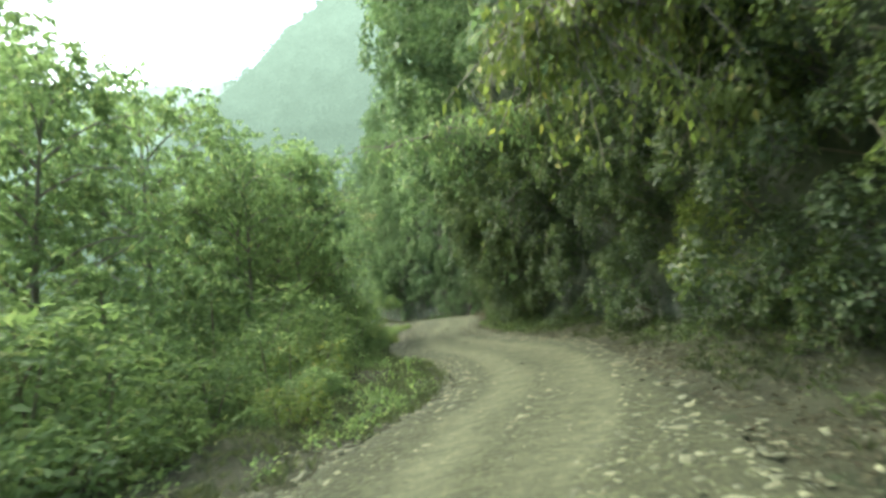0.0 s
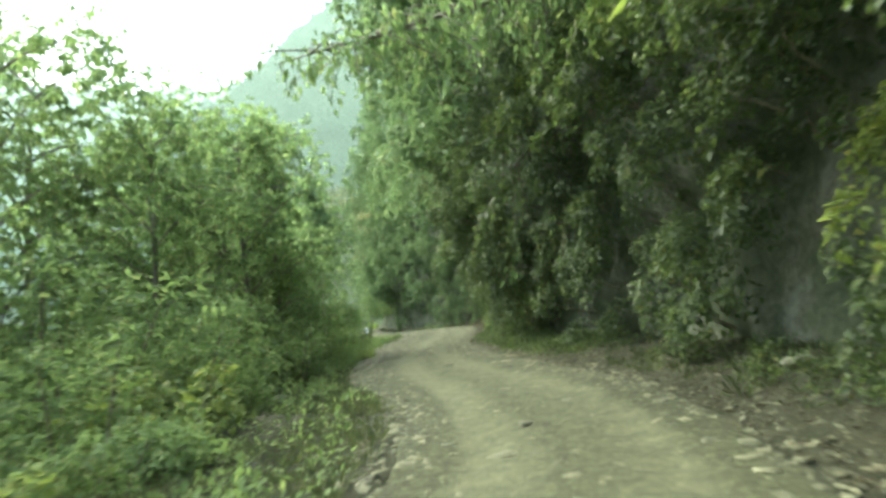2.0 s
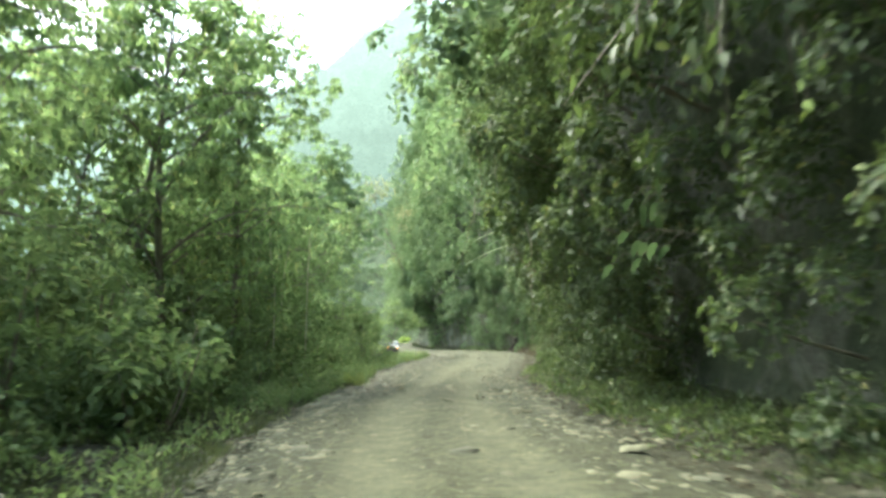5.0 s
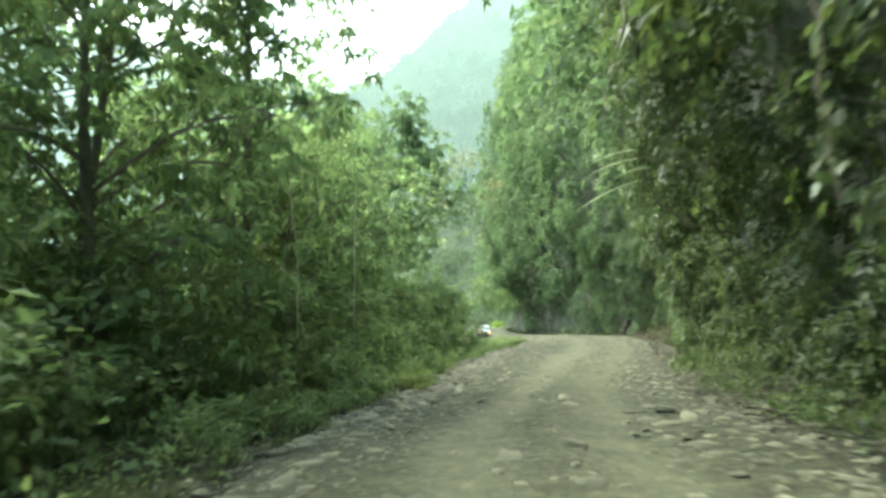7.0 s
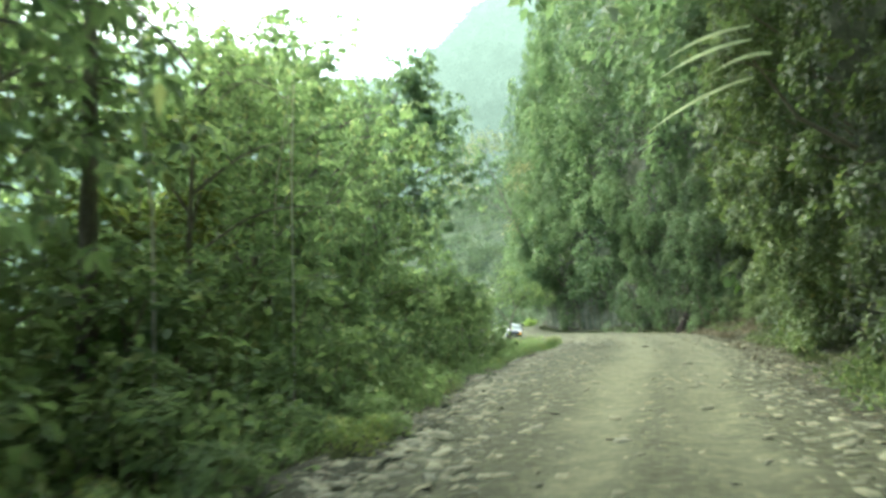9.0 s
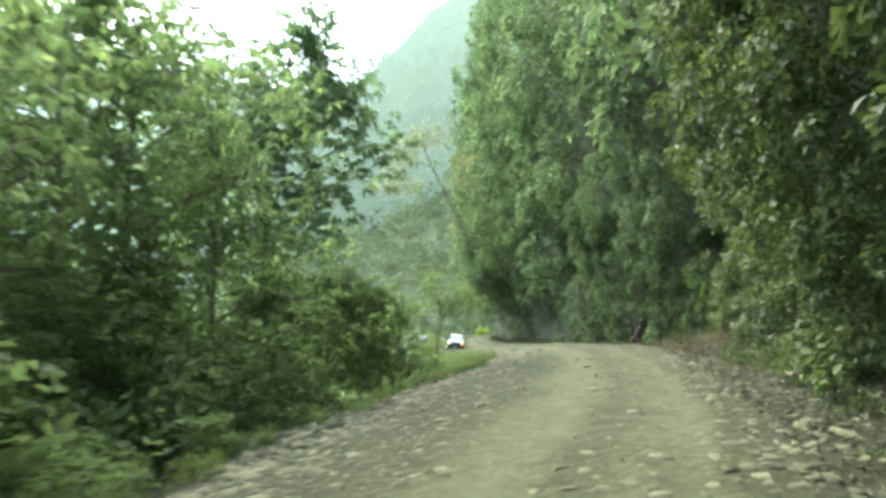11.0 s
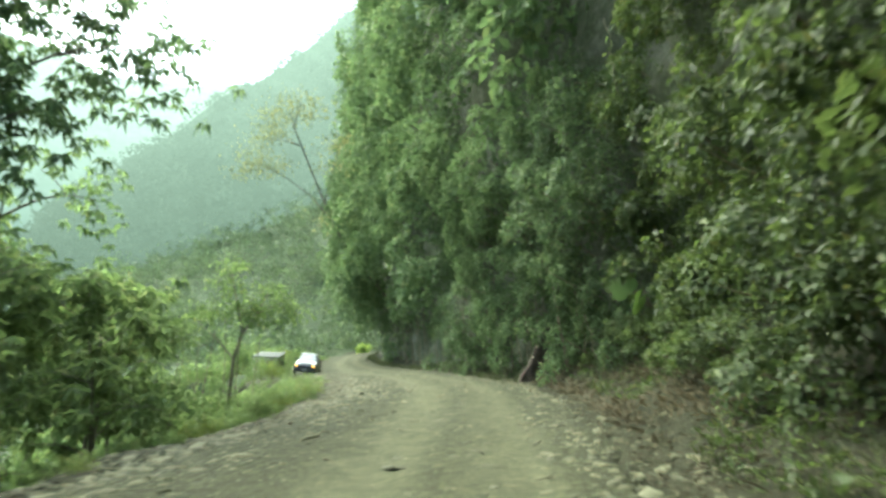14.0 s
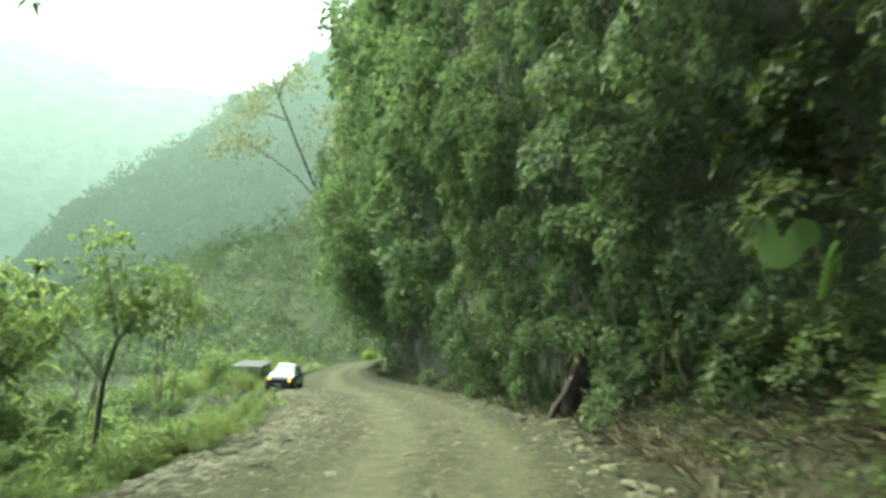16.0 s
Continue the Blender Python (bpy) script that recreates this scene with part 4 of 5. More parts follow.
    for x, yy, sc in ((-8.4, 88.4, 0.36), (-9.4, 91.2, 0.42), (-10.6, 93.5, 0.38), (-11.8, 96.5, 0.34), (-13.4, 99, 0.3), (-15.2, 103, 0.26), (-18.2, 108.5, 0.3), (-10.6, 87.0, 0.6), (-12.4, 90.8, 0.6), (-9.6, 85.6, 0.5), (-11.6, 94.6, 0.5), (-8.8, 83.6, 0.42)):
        put(clump, x, yy, sc, rng, 0.05, 8)
    low = make_shrub(406, 1.5, 420, 0.3, 0.17, LEAF_SHRUB, "low leafy green bush beside the rubble shoulder")
    shape = [arrays_of(o) for o in low.children if o.name.startswith("foliage")][0]
    mass = []
    for yy in np.arange(78, 118, 1.25):
        for d in (1.7, 3.0, 4.6, 6.4, 8.4, 10.5, 13.0, 16.0, 19.5):
            if d < (5 if yy < 95 else 2):
                continue
            if rng.uniform() < 0.82 and (d < 9 or yy > 84) and (d > 9 or yy < 112):
                py = float(yy + rng.uniform(-0.6, 0.6))
                px = float(left_of(py) - d + rng.uniform(-0.6, 0.6))
                sc = (0.26 + 0.045 * d) * rng.uniform(0.8, 1.2) * float(np.interp(py, [95, 104], [1, 0.7])) if d < 9 else rng.uniform(0.6, 1.15)
                sc = held(px, py, sc, 1.5)
                if d < 2:
                    put((low, clump)[int(rng.uniform() < 0.3)], px, py, sc, rng, 0.08, 10)
                else:
                    mass.append((transformed(shape[0] * sc, pose(px, py, float(land(px, py)) - 0.08, rng.uniform(-10, 10), rng.uniform(-10, 10), rng.uniform(0, 360))), shape[1]))
    tagged(new("undergrowth", mesh_of("undergrowth", *joined(mass), LEAF_SHRUB)), "low green undergrowth covering the valley slope", "undergrowth", kind="stuff")
    clear([clump, low])


plant_single()


# ---- the parked car ----
def loft(stations, mat_name=None):
    """A rounded shell: stations of (y, half width, bottom, top, shoulder)."""
    verts, faces = [], []
    n = 16
    for y, w, b, t, p in stations:
        for k in range(n):
            a = 2 * math.pi * k / n
            c, s = math.cos(a), math.sin(a)
            x = w * math.copysign(abs(c) ** p, c)
            z = (b + t) / 2 + (t - b) / 2 * math.copysign(abs(s) ** p, s)
            verts.append((x, y, z))
    m = len(stations)
    for i in range(m - 1):
        for k in range(n):
            q = (k + 1) % n
            faces.append((i * n + k, i * n + q, (i + 1) * n + q, (i + 1) * n + k))
    bm = bmesh.new()
    vs = [bm.verts.new(v) for v in verts]
    for f in faces:
        bm.faces.new([vs[k] for k in f])
    bm.faces.new([vs[k] for k in reversed(range(n))])
    bm.faces.new([vs[(m - 1) * n + k] for k in range(n)])
    bmesh.ops.recalc_face_normals(bm, faces=bm.faces)
    for f in bm.faces:
        f.smooth = True
    return bm


def box(size, at, bevel=0.02, rot=None):
    bm = bmesh.new()
    bmesh.ops.create_cube(bm, size=1.0)
    bmesh.ops.scale(bm, vec=size, verts=bm.verts)
    if bevel:
        bmesh.ops.bevel(bm, geom=bm.edges[:], offset=bevel, segments=2, affect="EDGES", profile=0.6)
    m = Matrix.Translation(at)
    if rot:
        m = m @ Euler([radians(a) for a in rot]).to_matrix().to_4x4()
    bmesh.ops.transform(bm, matrix=m, verts=bm.verts)
    return bm


def panel(corners, thick=0.012):
    bm = bmesh.new()
    f = bm.faces.new([bm.verts.new(c) for c in corners])
    f.normal_update()
    out = bmesh.ops.extrude_face_region(bm, geom=[f])
    bmesh.ops.translate(bm, vec=f.normal * thick, verts=[g for g in out["geom"] if isinstance(g, bmesh.types.BMVert)])
    bmesh.ops.recalc_face_normals(bm, faces=bm.faces)
    return bm


def build_car():
    """Faces -y; origin on the ground under its middle."""
    car = thing("car", "parked dark saloon car with sky-whitened top and amber lamps lit", "car")
    part("body", loft([(-2.05, 0.62, 0.32, 0.66, 0.6), (-1.98, 0.76, 0.24, 0.78, 0.45), (-1.6, 0.82, 0.2, 0.86, 0.4), (-0.9, 0.83, 0.2, 0.93, 0.4), (0.0, 0.83, 0.2, 0.95, 0.38), (1.2, 0.83, 0.2, 0.97, 0.38), (1.8, 0.81, 0.22, 0.97, 0.4), (2.02, 0.74, 0.3, 0.92, 0.5), (2.1, 0.6, 0.4, 0.8, 0.6)]), PAINT_DARK, car)
    part("bonnet", panel([(-0.66, -1.93, 0.785), (0.66, -1.93, 0.785), (0.7, -0.86, 0.955), (-0.7, -0.86, 0.955)], 0.03), PAINT_SKY_WHITE, car, "bonnet whitened for the sky it reflects")
    part("roof", loft([(-0.34, 0.5, 1.37, 1.42, 0.5), (-0.2, 0.56, 1.36, 1.455, 0.5), (0.5, 0.57, 1.36, 1.47, 0.5), (1.0, 0.55, 1.35, 1.45, 0.5), (1.15, 0.5, 1.35, 1.41, 0.5)]), PAINT_SKY_WHITE, car, "roof whitened for the sky it reflects")
    part("cabin", loft([(-0.9, 0.7, 0.88, 0.94, 0.5), (-0.3, 0.6, 0.88, 1.36, 0.35), (0.4, 0.62, 0.88, 1.39, 0.35), (1.0, 0.6, 0.88, 1.37, 0.35), (1.6, 0.66, 0.88, 0.98, 0.5)]), BLACK_PLASTIC, car, "dark window frames")
    part("windscreen", panel([(-0.64, -0.86, 0.965), (0.64, -0.86, 0.965), (0.5, -0.31, 1.375), (-0.5, -0.31, 1.375)]), GLASS_SKY_TINT, car, "windscreen with the reflected sky painted pale")
    part("rear_window", panel([(0.6, 1.58, 1.0), (-0.6, 1.58, 1.0), (-0.48, 1.05, 1.37), (0.48, 1.05, 1.37)]), GLASS_SKY_TINT, car)
    for s in (-1, 1):
        for a, b in ((-0.6, 0.3), (0.36, 1.2)):
            c = [(s * 0.7, a, 0.97), (s * 0.7, b, 0.97), (s * 0.615, min(b, 0.95), 1.33), (s * 0.615, max(a, -0.25), 1.33)]
            part("side_window", panel(c if s > 0 else c[::-1]), GLASS_SKY_TINT, car)
        part("headlight", box((0.2, 0.1, 0.09), (s * 0.6, -2.0, 0.66), 0.03), LAMP_ON, car, "amber lamp, lit")
        part("door", panel([(s * 0.835, -0.55, 0.3), (s * 0.835, 0.32, 0.3), (s * 0.8, 0.32, 0.9), (s * 0.8, -0.55, 0.9)] if s > 0 else [(s * 0.8, -0.55, 0.9), (s * 0.8, 0.32, 0.9), (s * 0.835, 0.32, 0.3), (s * 0.835, -0.55, 0.3)], 0.01), PAINT_DARK, car)
        part("mirror", box((0.2, 0.1, 0.13), (s * 0.9, -0.62, 1.0), 0.03), BLACK_PLASTIC, car, "black door mirror")
        for y in (-1.3, 1.25):
            wheel = bmesh.new()
            bmesh.ops.create_cone(wheel, cap_ends=True, segments=24, radius1=0.3, radius2=0.3, depth=0.18, matrix=Matrix.Translation((s * 0.75, y, 0.3)) @ Euler((0, radians(90), 0)).to_matrix().to_4x4())
            bmesh.ops.bevel(wheel, geom=[e for e in wheel.edges if len(e.link_faces) == 2 and e.calc_face_angle() > 1], offset=0.03, segments=2, affect="EDGES")
            w = part("wheel", wheel, RUBBER, car, "black tyre")
            rim = bmesh.new()
            bmesh.ops.create_cone(rim, cap_ends=True, segments=16, radius1=0.19, radius2=0.16, depth=0.06, matrix=Matrix.Translation((s * 0.84, y, 0.3)) @ Euler((0, radians(90 * s), 0)).to_matrix().to_4x4())
            part("rim", rim, STEEL, w, "grey steel rim")
    part("bumper", box((1.5, 0.16, 0.2), (0, -2.04, 0.38), 0.05), BLACK_PLASTIC, car, "dark front bumper")
    part("grille", box((0.7, 0.06, 0.12), (0, -2.06, 0.62), 0.02), BLACK_PLASTIC, car)
    part("number_plate", box((0.4, 0.02, 0.13), (0, -2.135, 0.4), 0.006), PLATE, car, "pale number plate")
    x, y = -16.0, 113.2
    car.matrix_basis = pose(x, y, float(road_top(np.float64(x), np.float64(y))) - 0.02, 0, 5, 12)
    car.scale = (0.95, 0.95, 1.02)
    return car


build_car()


# ---- plants of their own on the cliff ----
def long_leaf(base, direction, length, width, droop, n=8, up=(0, 0, 1)):
    """A narrow arching blade with a fold along its middle."""
    d, side = unit(np.array(direction, float)), None
    side = unit(np.cross(d, np.array(up, float)))
    verts, faces = [], []
    for k in range(n + 1):
        q = k / n
        c = np.array(base) + d * length * q + np.array([0, 0, -1]) * droop * length * q * q
        w = width * math.sin(min(1, q * 1.15 + 0.12) * math.pi) ** 0.8 * 0.5 + 0.004
        verts += [c - side * w + [0, 0, w * 0.35], c, c + side * w + [0, 0, w * 0.35]]
    for k in range(n):
        for j in range(2):
            a = k * 3 + j
            faces.append((a, a + 1, a + 4, a + 3))
    return np.array(verts), np.array(faces)


def build_frond_plant():
    top = thing("frond_plant", "arching plant with long glossy green blades, paled for their sheen", "plant", at=pose(1.5, 57.2, 4.9))
    for base, way, length, width, droop in (((0, 0, 0.75), (-1, -0.25, -0.3), 2.6, 0.24, 0.28), ((0.0, 0, 1.45), (-1, -0.1, -0.12), 2.1, 0.2, 0.32), ((0, 0.1, 1.75), (-1, 0.15, 0.0), 1.9, 0.17, 0.3), ((0.3, 0, 1.15), (-1, -0.5, -0.1), 1.5, 0.26, 0.35)):
        piece("blade", mesh_of("blade", *long_leaf(base, way, length, width, droop), LEAF_GLOSS, True), top)
    piece("stalk", mesh_of("stalk", *tube(np.array([(1.6, 0.2, -0.6), (0.7, 0.1, 0), (0, 0, 1.1)]), [0.05, 0.04, 0.02], 6), STEM, True), top, "short brown stalk")


def lobed_leaf(size, seed):
    """A broad leaf with three lobes, cupped a little."""
    rng = np.random.RandomState(seed)
    n = 26
    verts = [(0, 0, 0)]
    for k in range(n):
        a = -2.75 + 5.5 * k / (n - 1)
        r = size * (0.62 + 0.38 * abs(math.cos(a * 1.5)) ** 0.7) * (1 + rng.uniform(-0.04, 0.04))
        verts.append((-r * math.cos(a), -r * math.sin(a), -0.18 * r * r / size + 0.05 * size * math.cos(a * 3)))
    return np.array(verts), np.array([(0, k, k + 1) for k in range(1, n)])


def build_big_leaves():
    top = thing("broad_leaf_plant", "climbing plant with large bright green lobed leaves", "plant", at=pose(3.55, 84.0, 2.6))
    for k, (x, y, z, rx, ry, rz, size) in enumerate(((-0.85, -0.7, 0.5, 10, -62, 55, 0.4), (-0.5, -1.0, 0.1, -40, -66, 10, 0.36), (-0.5, 0.5, 0.9, 20, -55, 60, 0.2))):
        leaf = piece("leaf", mesh_of("leaf", *lobed_leaf(size, k), LEAF_BROAD, True), top, "", pose(x, y, z, rx, ry, rz))
        piece("leaf_stalk", mesh_of("leaf_stalk", *tube(np.array([(0, 0, 0), (0.5 * x, 0.5 * y, z * 0.7), (x, y, z)]), [0.02, 0.016, 0.012], 5), STEM, True), top)


def build_root():
    line = np.array([(1.05, 91.9, 2.05), (0.9, 91.8, 1.85), (0.72, 91.8, 1.4), (0.62, 91.75, 1.1), (0.4, 91.7, 0.6), (0.28, 91.7, 0.0)])
    org = line[-1]
    top = thing("root", "thick broken reddish-brown root leaning against the bank", "root", at=pose(*org))
    fine = np.stack([np.interp(np.linspace(0, 5, 26), range(6), line[:, c]) for c in range(3)], -1) - org
    v, f = tube(fine, np.interp(np.linspace(0, 5, 26), range(6), [0.1, 0.17, 0.17, 0.25, 0.22, 0.34]), 14)
    v = np.asarray(v, float)
    around = np.arctan2(v[:, 1] - np.interp(v[:, 2], fine[::-1, 2], fine[::-1, 1]), v[:, 0] - np.interp(v[:, 2], fine[::-1, 2], fine[::-1, 0]))
    ridge = 0.05 * np.sin(around * 3 + v[:, 2] * 2.6) + 0.03 * np.sin(around * 7 - v[:, 2] * 5) + 0.03 * np.sin(v[:, 2] * 13 + around)
    v = v + np.stack([np.cos(around) * ridge, np.sin(around) * ridge, 0.05 * np.sin(around * 5)], -1)
    piece("stem", mesh_of("stem", v, f, BARK_RED, True), top)
    for x, y, z, r in ((0.55, -0.25, 0.0, 0.11), (-0.42, -0.2, 0.02, 0.1), (0.75, 0.1, 0.35, 0.08)):
        piece("side_root", mesh_of("side_root", *tube(np.array([(0.2, 0, 0.95), (0.2 + 0.5 * x, y * 0.7, 0.6 + z), (0.1 + 0.9 * x, y, 0.22 + z), (0.1 + 1.2 * x, y * 1.6, z - 0.1)]), [r * 0.8, r * 0.9, r, r * 0.6], 8), BARK_RED, True), top)
    for k, (x, y, z) in enumerate(((0.66, 91.64, 1.4), (0.52, 91.6, 0.95))):
        v, f = tube(np.array([(x - 0.1, y, z + 0.16), (x - 0.13, y - 0.02, z), (x - 0.12, y, z - 0.16)]) - org, [0.02, 0.07, 0.02], 6)
        piece("torn_wood", mesh_of("torn_wood", v, f, WOOD_PALE, True), top, "pale torn wood")


def build_hanging_bough(name, label, line, radius, mat, count, leaf, fall, seed):
    """A bough from the cliff over the road with leaves hanging from it."""
    rng = np.random.RandomState(seed)
    line = np.array(line, float)
    org = line[0]
    top = thing(name, label, "branch", at=pose(*org))
    wood = [tube(line - org, np.linspace(radius, radius * 0.25, len(line)), 7)]
    pos, tips = [], []
    for _ in range(count // 22):
        q = rng.uniform(0.2, 1.0) * (len(line) - 1)
        k = min(int(q), len(line) - 2)
        a = line[k] + (line[k + 1] - line[k]) * (q - k)
        b = a + np.array([rng.normal() * 0.9, rng.normal() * 0.9, -abs(rng.normal()) * fall])
        mid = (a + b) / 2 + np.array([rng.normal() * 0.2, rng.normal() * 0.2, 0.25])
        wood.append(tube(np.array([a, mid, b]) - org, [radius * 0.22, radius * 0.15, radius * 0.06], 4))
        for s in np.linspace(0.25, 1, 22):
            p = (a * (1 - s) ** 2 + 2 * mid * s * (1 - s) + b * s * s)
            pos.append(p + rng.normal(size=3) * 0.15)
    pos = np.array(pos) - org
    tip = rng.normal(size=pos.shape) * 0.55 + np.array([0, 0, -1.0])
    nor = rng.normal(size=pos.shape) * 0.7 + np.array([-0.4, -0.6, 0.3])
    s = rng.uniform(0.6, 1.2, len(pos))
    piece("bough", mesh_of("bough", *joined(wood), BARK, True), top)
    tagged(piece("foliage", mesh_of("foliage", *leaves(pos, tip, nor, leaf[0] * s, leaf[1] * s, 0.2, 0.1), mat), top), kind="stuff")


def build_agave(seed):
    rng = np.random.RandomState(seed)
    top = thing("agave", "spiky grey-green rosette plant beside the road", "agave", "agaves by the bend")
    blade = mesh_of("blade", *long_leaf((0, 0, 0), (1, 0, 0.9), 1.3, 0.16, 0.25), LEAF_GLOSS, True)
    for k in range(13):
        piece("blade", blade, top, "", pose(0, 0, 0.05, 0, rng.uniform(-25, 15), k * 137.5))
    return top


def build_shed():
    x, y = -23.8, 125.0
    z = float(land(x, y)) - 0.45
    shed = thing("shed", "small grey roadside shed with a tin roof", "shed", at=pose(x, y, z, 0, 0, 8))
    part("wall", box((2.2, 0.14, 1.9), (0, -1.2, 0.95), 0.0), CONCRETE, shed)
    part("wall", box((2.2, 0.14, 1.9), (0, 1.2, 0.95), 0.0), CONCRETE, shed)
    part("wall", box((0.14, 2.26, 1.9), (-1.03, 0, 0.95), 0.0), CONCRETE, shed)
    part("wall", box((0.14, 2.26, 1.9), (1.03, 0, 0.95), 0.0), CONCRETE, shed)
    part("roof", box((2.4, 2.9, 0.08), (0, 0, 2.03), 0.01, (7, 0, 0)), TIN, shed, "dull tin roof")
    part("door", box((0.8, 0.06, 1.6), (0.5, -1.3, 0.82), 0.01), BARK, shed, "dark wooden door")


build_frond_plant()
build_big_leaves()
build_root()


def build_drooping_leaves():
    top = thing("broad_leaf_plant", "climbing plant with long drooping heart-shaped leaves", "plant", at=pose(5.7, 39.0, 4.5))
    rng = np.random.RandomState(63)
    for k in range(13):
        x, y, z = rng.uniform(-1.5, -0.7), rng.uniform(-0.8, 0.8), rng.uniform(-1.4, 0.4)
        way = (-0.3 + rng.normal() * 0.2, -0.25 + rng.normal() * 0.3, -1.0)
        piece("leaf", mesh_of("leaf", *long_leaf((x, y, z), way, rng.uniform(0.28, 0.5), rng.uniform(0.14, 0.22), 0.05, 8, (-0.8, -0.6, 0.1)), LEAF_BROAD, True), top)
        piece("leaf_stalk", mesh_of("leaf_stalk", *tube(np.array([(x + 0.45, y, z + 0.2), (x + 0.2, y, z + 0.22), (x, y, z)]), [0.012, 0.01, 0.008], 5), STEM, True), top)


def build_dead_stem(points):
    points = np.array(points, float)
    org = points[-1]
    ob = new("dead_stem", mesh_of("dead_stem", *tube(points - org, np.linspace(0.012, 0.03, len(points)), 5), WOOD_DULL, True))
    ob.matrix_basis = pose(*org)
    tagged(ob, "thin pale dead stem standing among the shrubs", "stem", "dead stems")


def build_vine(x, y, z, run):
    top = thing("vine", "thin hanging vine with a few yellowed leaves", "vine", "hanging vines", pose(x, y, z))
    rng = np.random.RandomState(int(x * 10 + y * 7))
    line = np.array([(rng.normal() * 0.03, rng.normal() * 0.03, -run * q) for q in np.linspace(0, 1, 8)])
    piece("stem", mesh_of("stem", *tube(line, np.full(8, 0.012), 5), STEM, True), top)
    n = 9
    pos = np.stack([rng.normal(size=n) * 0.05, rng.normal(size=n) * 0.05, -run * rng.uniform(0.4, 1.0, n)], -1)
    tip = rng.normal(size=(n, 3)) * 0.4 + np.array([0, 0, -1.0])
    nor = rng.normal(size=(n, 3)) * 0.4 + np.array([-0.3, -1.0, 0])
    piece("leaves", mesh_of("leaves", *leaves(pos, tip, nor, np.full(n, 0.24), np.full(n, 0.11)), LEAF_YELLOW), top, "yellowed hanging leaves")


build_drooping_leaves()
arch = thing("broad_leaf_plant", "low plant with long arching pale-green leaves", "plant", at=pose(-9.6, 88.0, float(land(-9.6, 88.0))))
for way, length, width, droop in (((-1, -0.25, 0.75), 1.3, 0.32, 0.7), ((0.5, -0.4, 0.9), 1.1, 0.28, 0.7), ((-0.2, 0.7, 0.9), 1.2, 0.3, 0.6), ((0.8, 0.5, 0.8), 1.0, 0.26, 0.7)):
    piece("leaf", mesh_of("leaf", *long_leaf((0, 0, 0.5), way, length, width, droop), LEAF_BROAD, True), arch)
piece("stalk", mesh_of("stalk", *tube(np.array([(0, 0, -0.1), (0.02, 0, 0.3), (0, 0, 0.55)]), [0.05, 0.045, 0.03], 6), STEM, True), arch, "short green-brown stalk")
pale = thing("broad_leaf_plant", "low plant with one large pale-green leaf", "plant", at=pose(-3.3, 15.4, float(land(-3.3, 15.4))))
piece("leaf", mesh_of("leaf", *long_leaf((-0.35, 0, 0), (1, -0.25, 0.3), 0.95, 0.42, 0.12, 10, (0, -0.8, 0.6)), LEAF_GLOSS, True), pale, "", pose(0.1, -0.15, 0.15 - float(land(-3.3, 15.4))))
piece("stalk", mesh_of("stalk", *tube(np.array([(0, 0, -0.05), (0.02, -0.03, 0.6), (-0.2, -0.12, 0.13 - float(land(-3.3, 15.4)))]), [0.03, 0.025, 0.015], 6), STEM, True), pale, "thin green-brown stalk")
for stem in ([(-7.4, 52, 6.4), (-7.3, 52, 4.6), (-7.0, 52, 3.0), (-6.9, 52.2, -3.0)], [(-9.9, 47, 4.7), (-9.8, 47, 3.9), (-8.6, 48.6, 2.6), (-7.6, 49.5, -2.6)], [(-7.2, 56, 6.4), (-7.2, 56, 4.2), (-7.1, 56.2, -2.6)], [(-8.8, 58.5, 7.5), (-9.4, 58.8, 4.5), (-9.6, 59, -3.4)]):
    stem[-1] = (*stem[-1][:2], float(land(*stem[-1][:2])) - 0.05)
    build_dead_stem(stem)
for x, y, z, run in ((7.6, 16.6, 7.9, 3.0), (8.6, 17.0, 7.2, 2.6), (5.9, 35.2, 7.4, 3.0), (4.6, 43.0, 6.8, 3.2), (3.9, 48.0, 6.0, 2.4)):
    build_vine(x, y, z, run)
build_hanging_bough("hanging_bough", "overhanging bough with bright yellow-green drooping leaves", [(11.0, 17.5, 9.6), (9.4, 17, 9.0), (7.4, 16.6, 8.4), (5.8, 16.4, 7.8), (4.6, 16.3, 7.4)], 0.12, LEAF_BRIGHT, 4000, (0.22, 0.12), 1.35, 501)
build_hanging_bough("hanging_bough", "overhanging bough with bright yellow-green drooping leaves", [(11.5, 18.4, 6.6), (10.2, 17.6, 6.5), (9.0, 17.0, 6.2), (8.2, 16.6, 5.9)], 0.08, LEAF_BRIGHT, 2000, (0.21, 0.115), 1.0, 502)
build_hanging_bough("hanging_bough", "dark leafy bough reaching over the road", [(9.0, 28.5, 9.6), (6.5, 27.8, 9.2), (4.0, 27.4, 8.8), (2.0, 27.1, 8.2), (0.4, 27.0, 7.9)], 0.12, LEAF_TREE, 1500, (0.26, 0.12), 0.8, 503)
build_hanging_bough("hanging_bough", "leafy bough hanging from the cliff", [(7.0, 35.5, 8.2), (5.6, 35.2, 7.4), (4.4, 35.0, 6.4)], 0.09, LEAF_WALL, 900, (0.24, 0.13), 1.5, 504)
rng_agave = np.random.RandomState(31)
agave = build_agave(601)
for x, y, sc in ((-24.6, 138, 0.9), (-25.3, 141, 1.0), (-25.8, 143.5, 0.8), (-26.4, 146, 1.0), (-23.4, 134, 0.9)):
    put(agave, x, y, sc, rng_agave, 0.0, 5)
clear([agave])
build_shed()


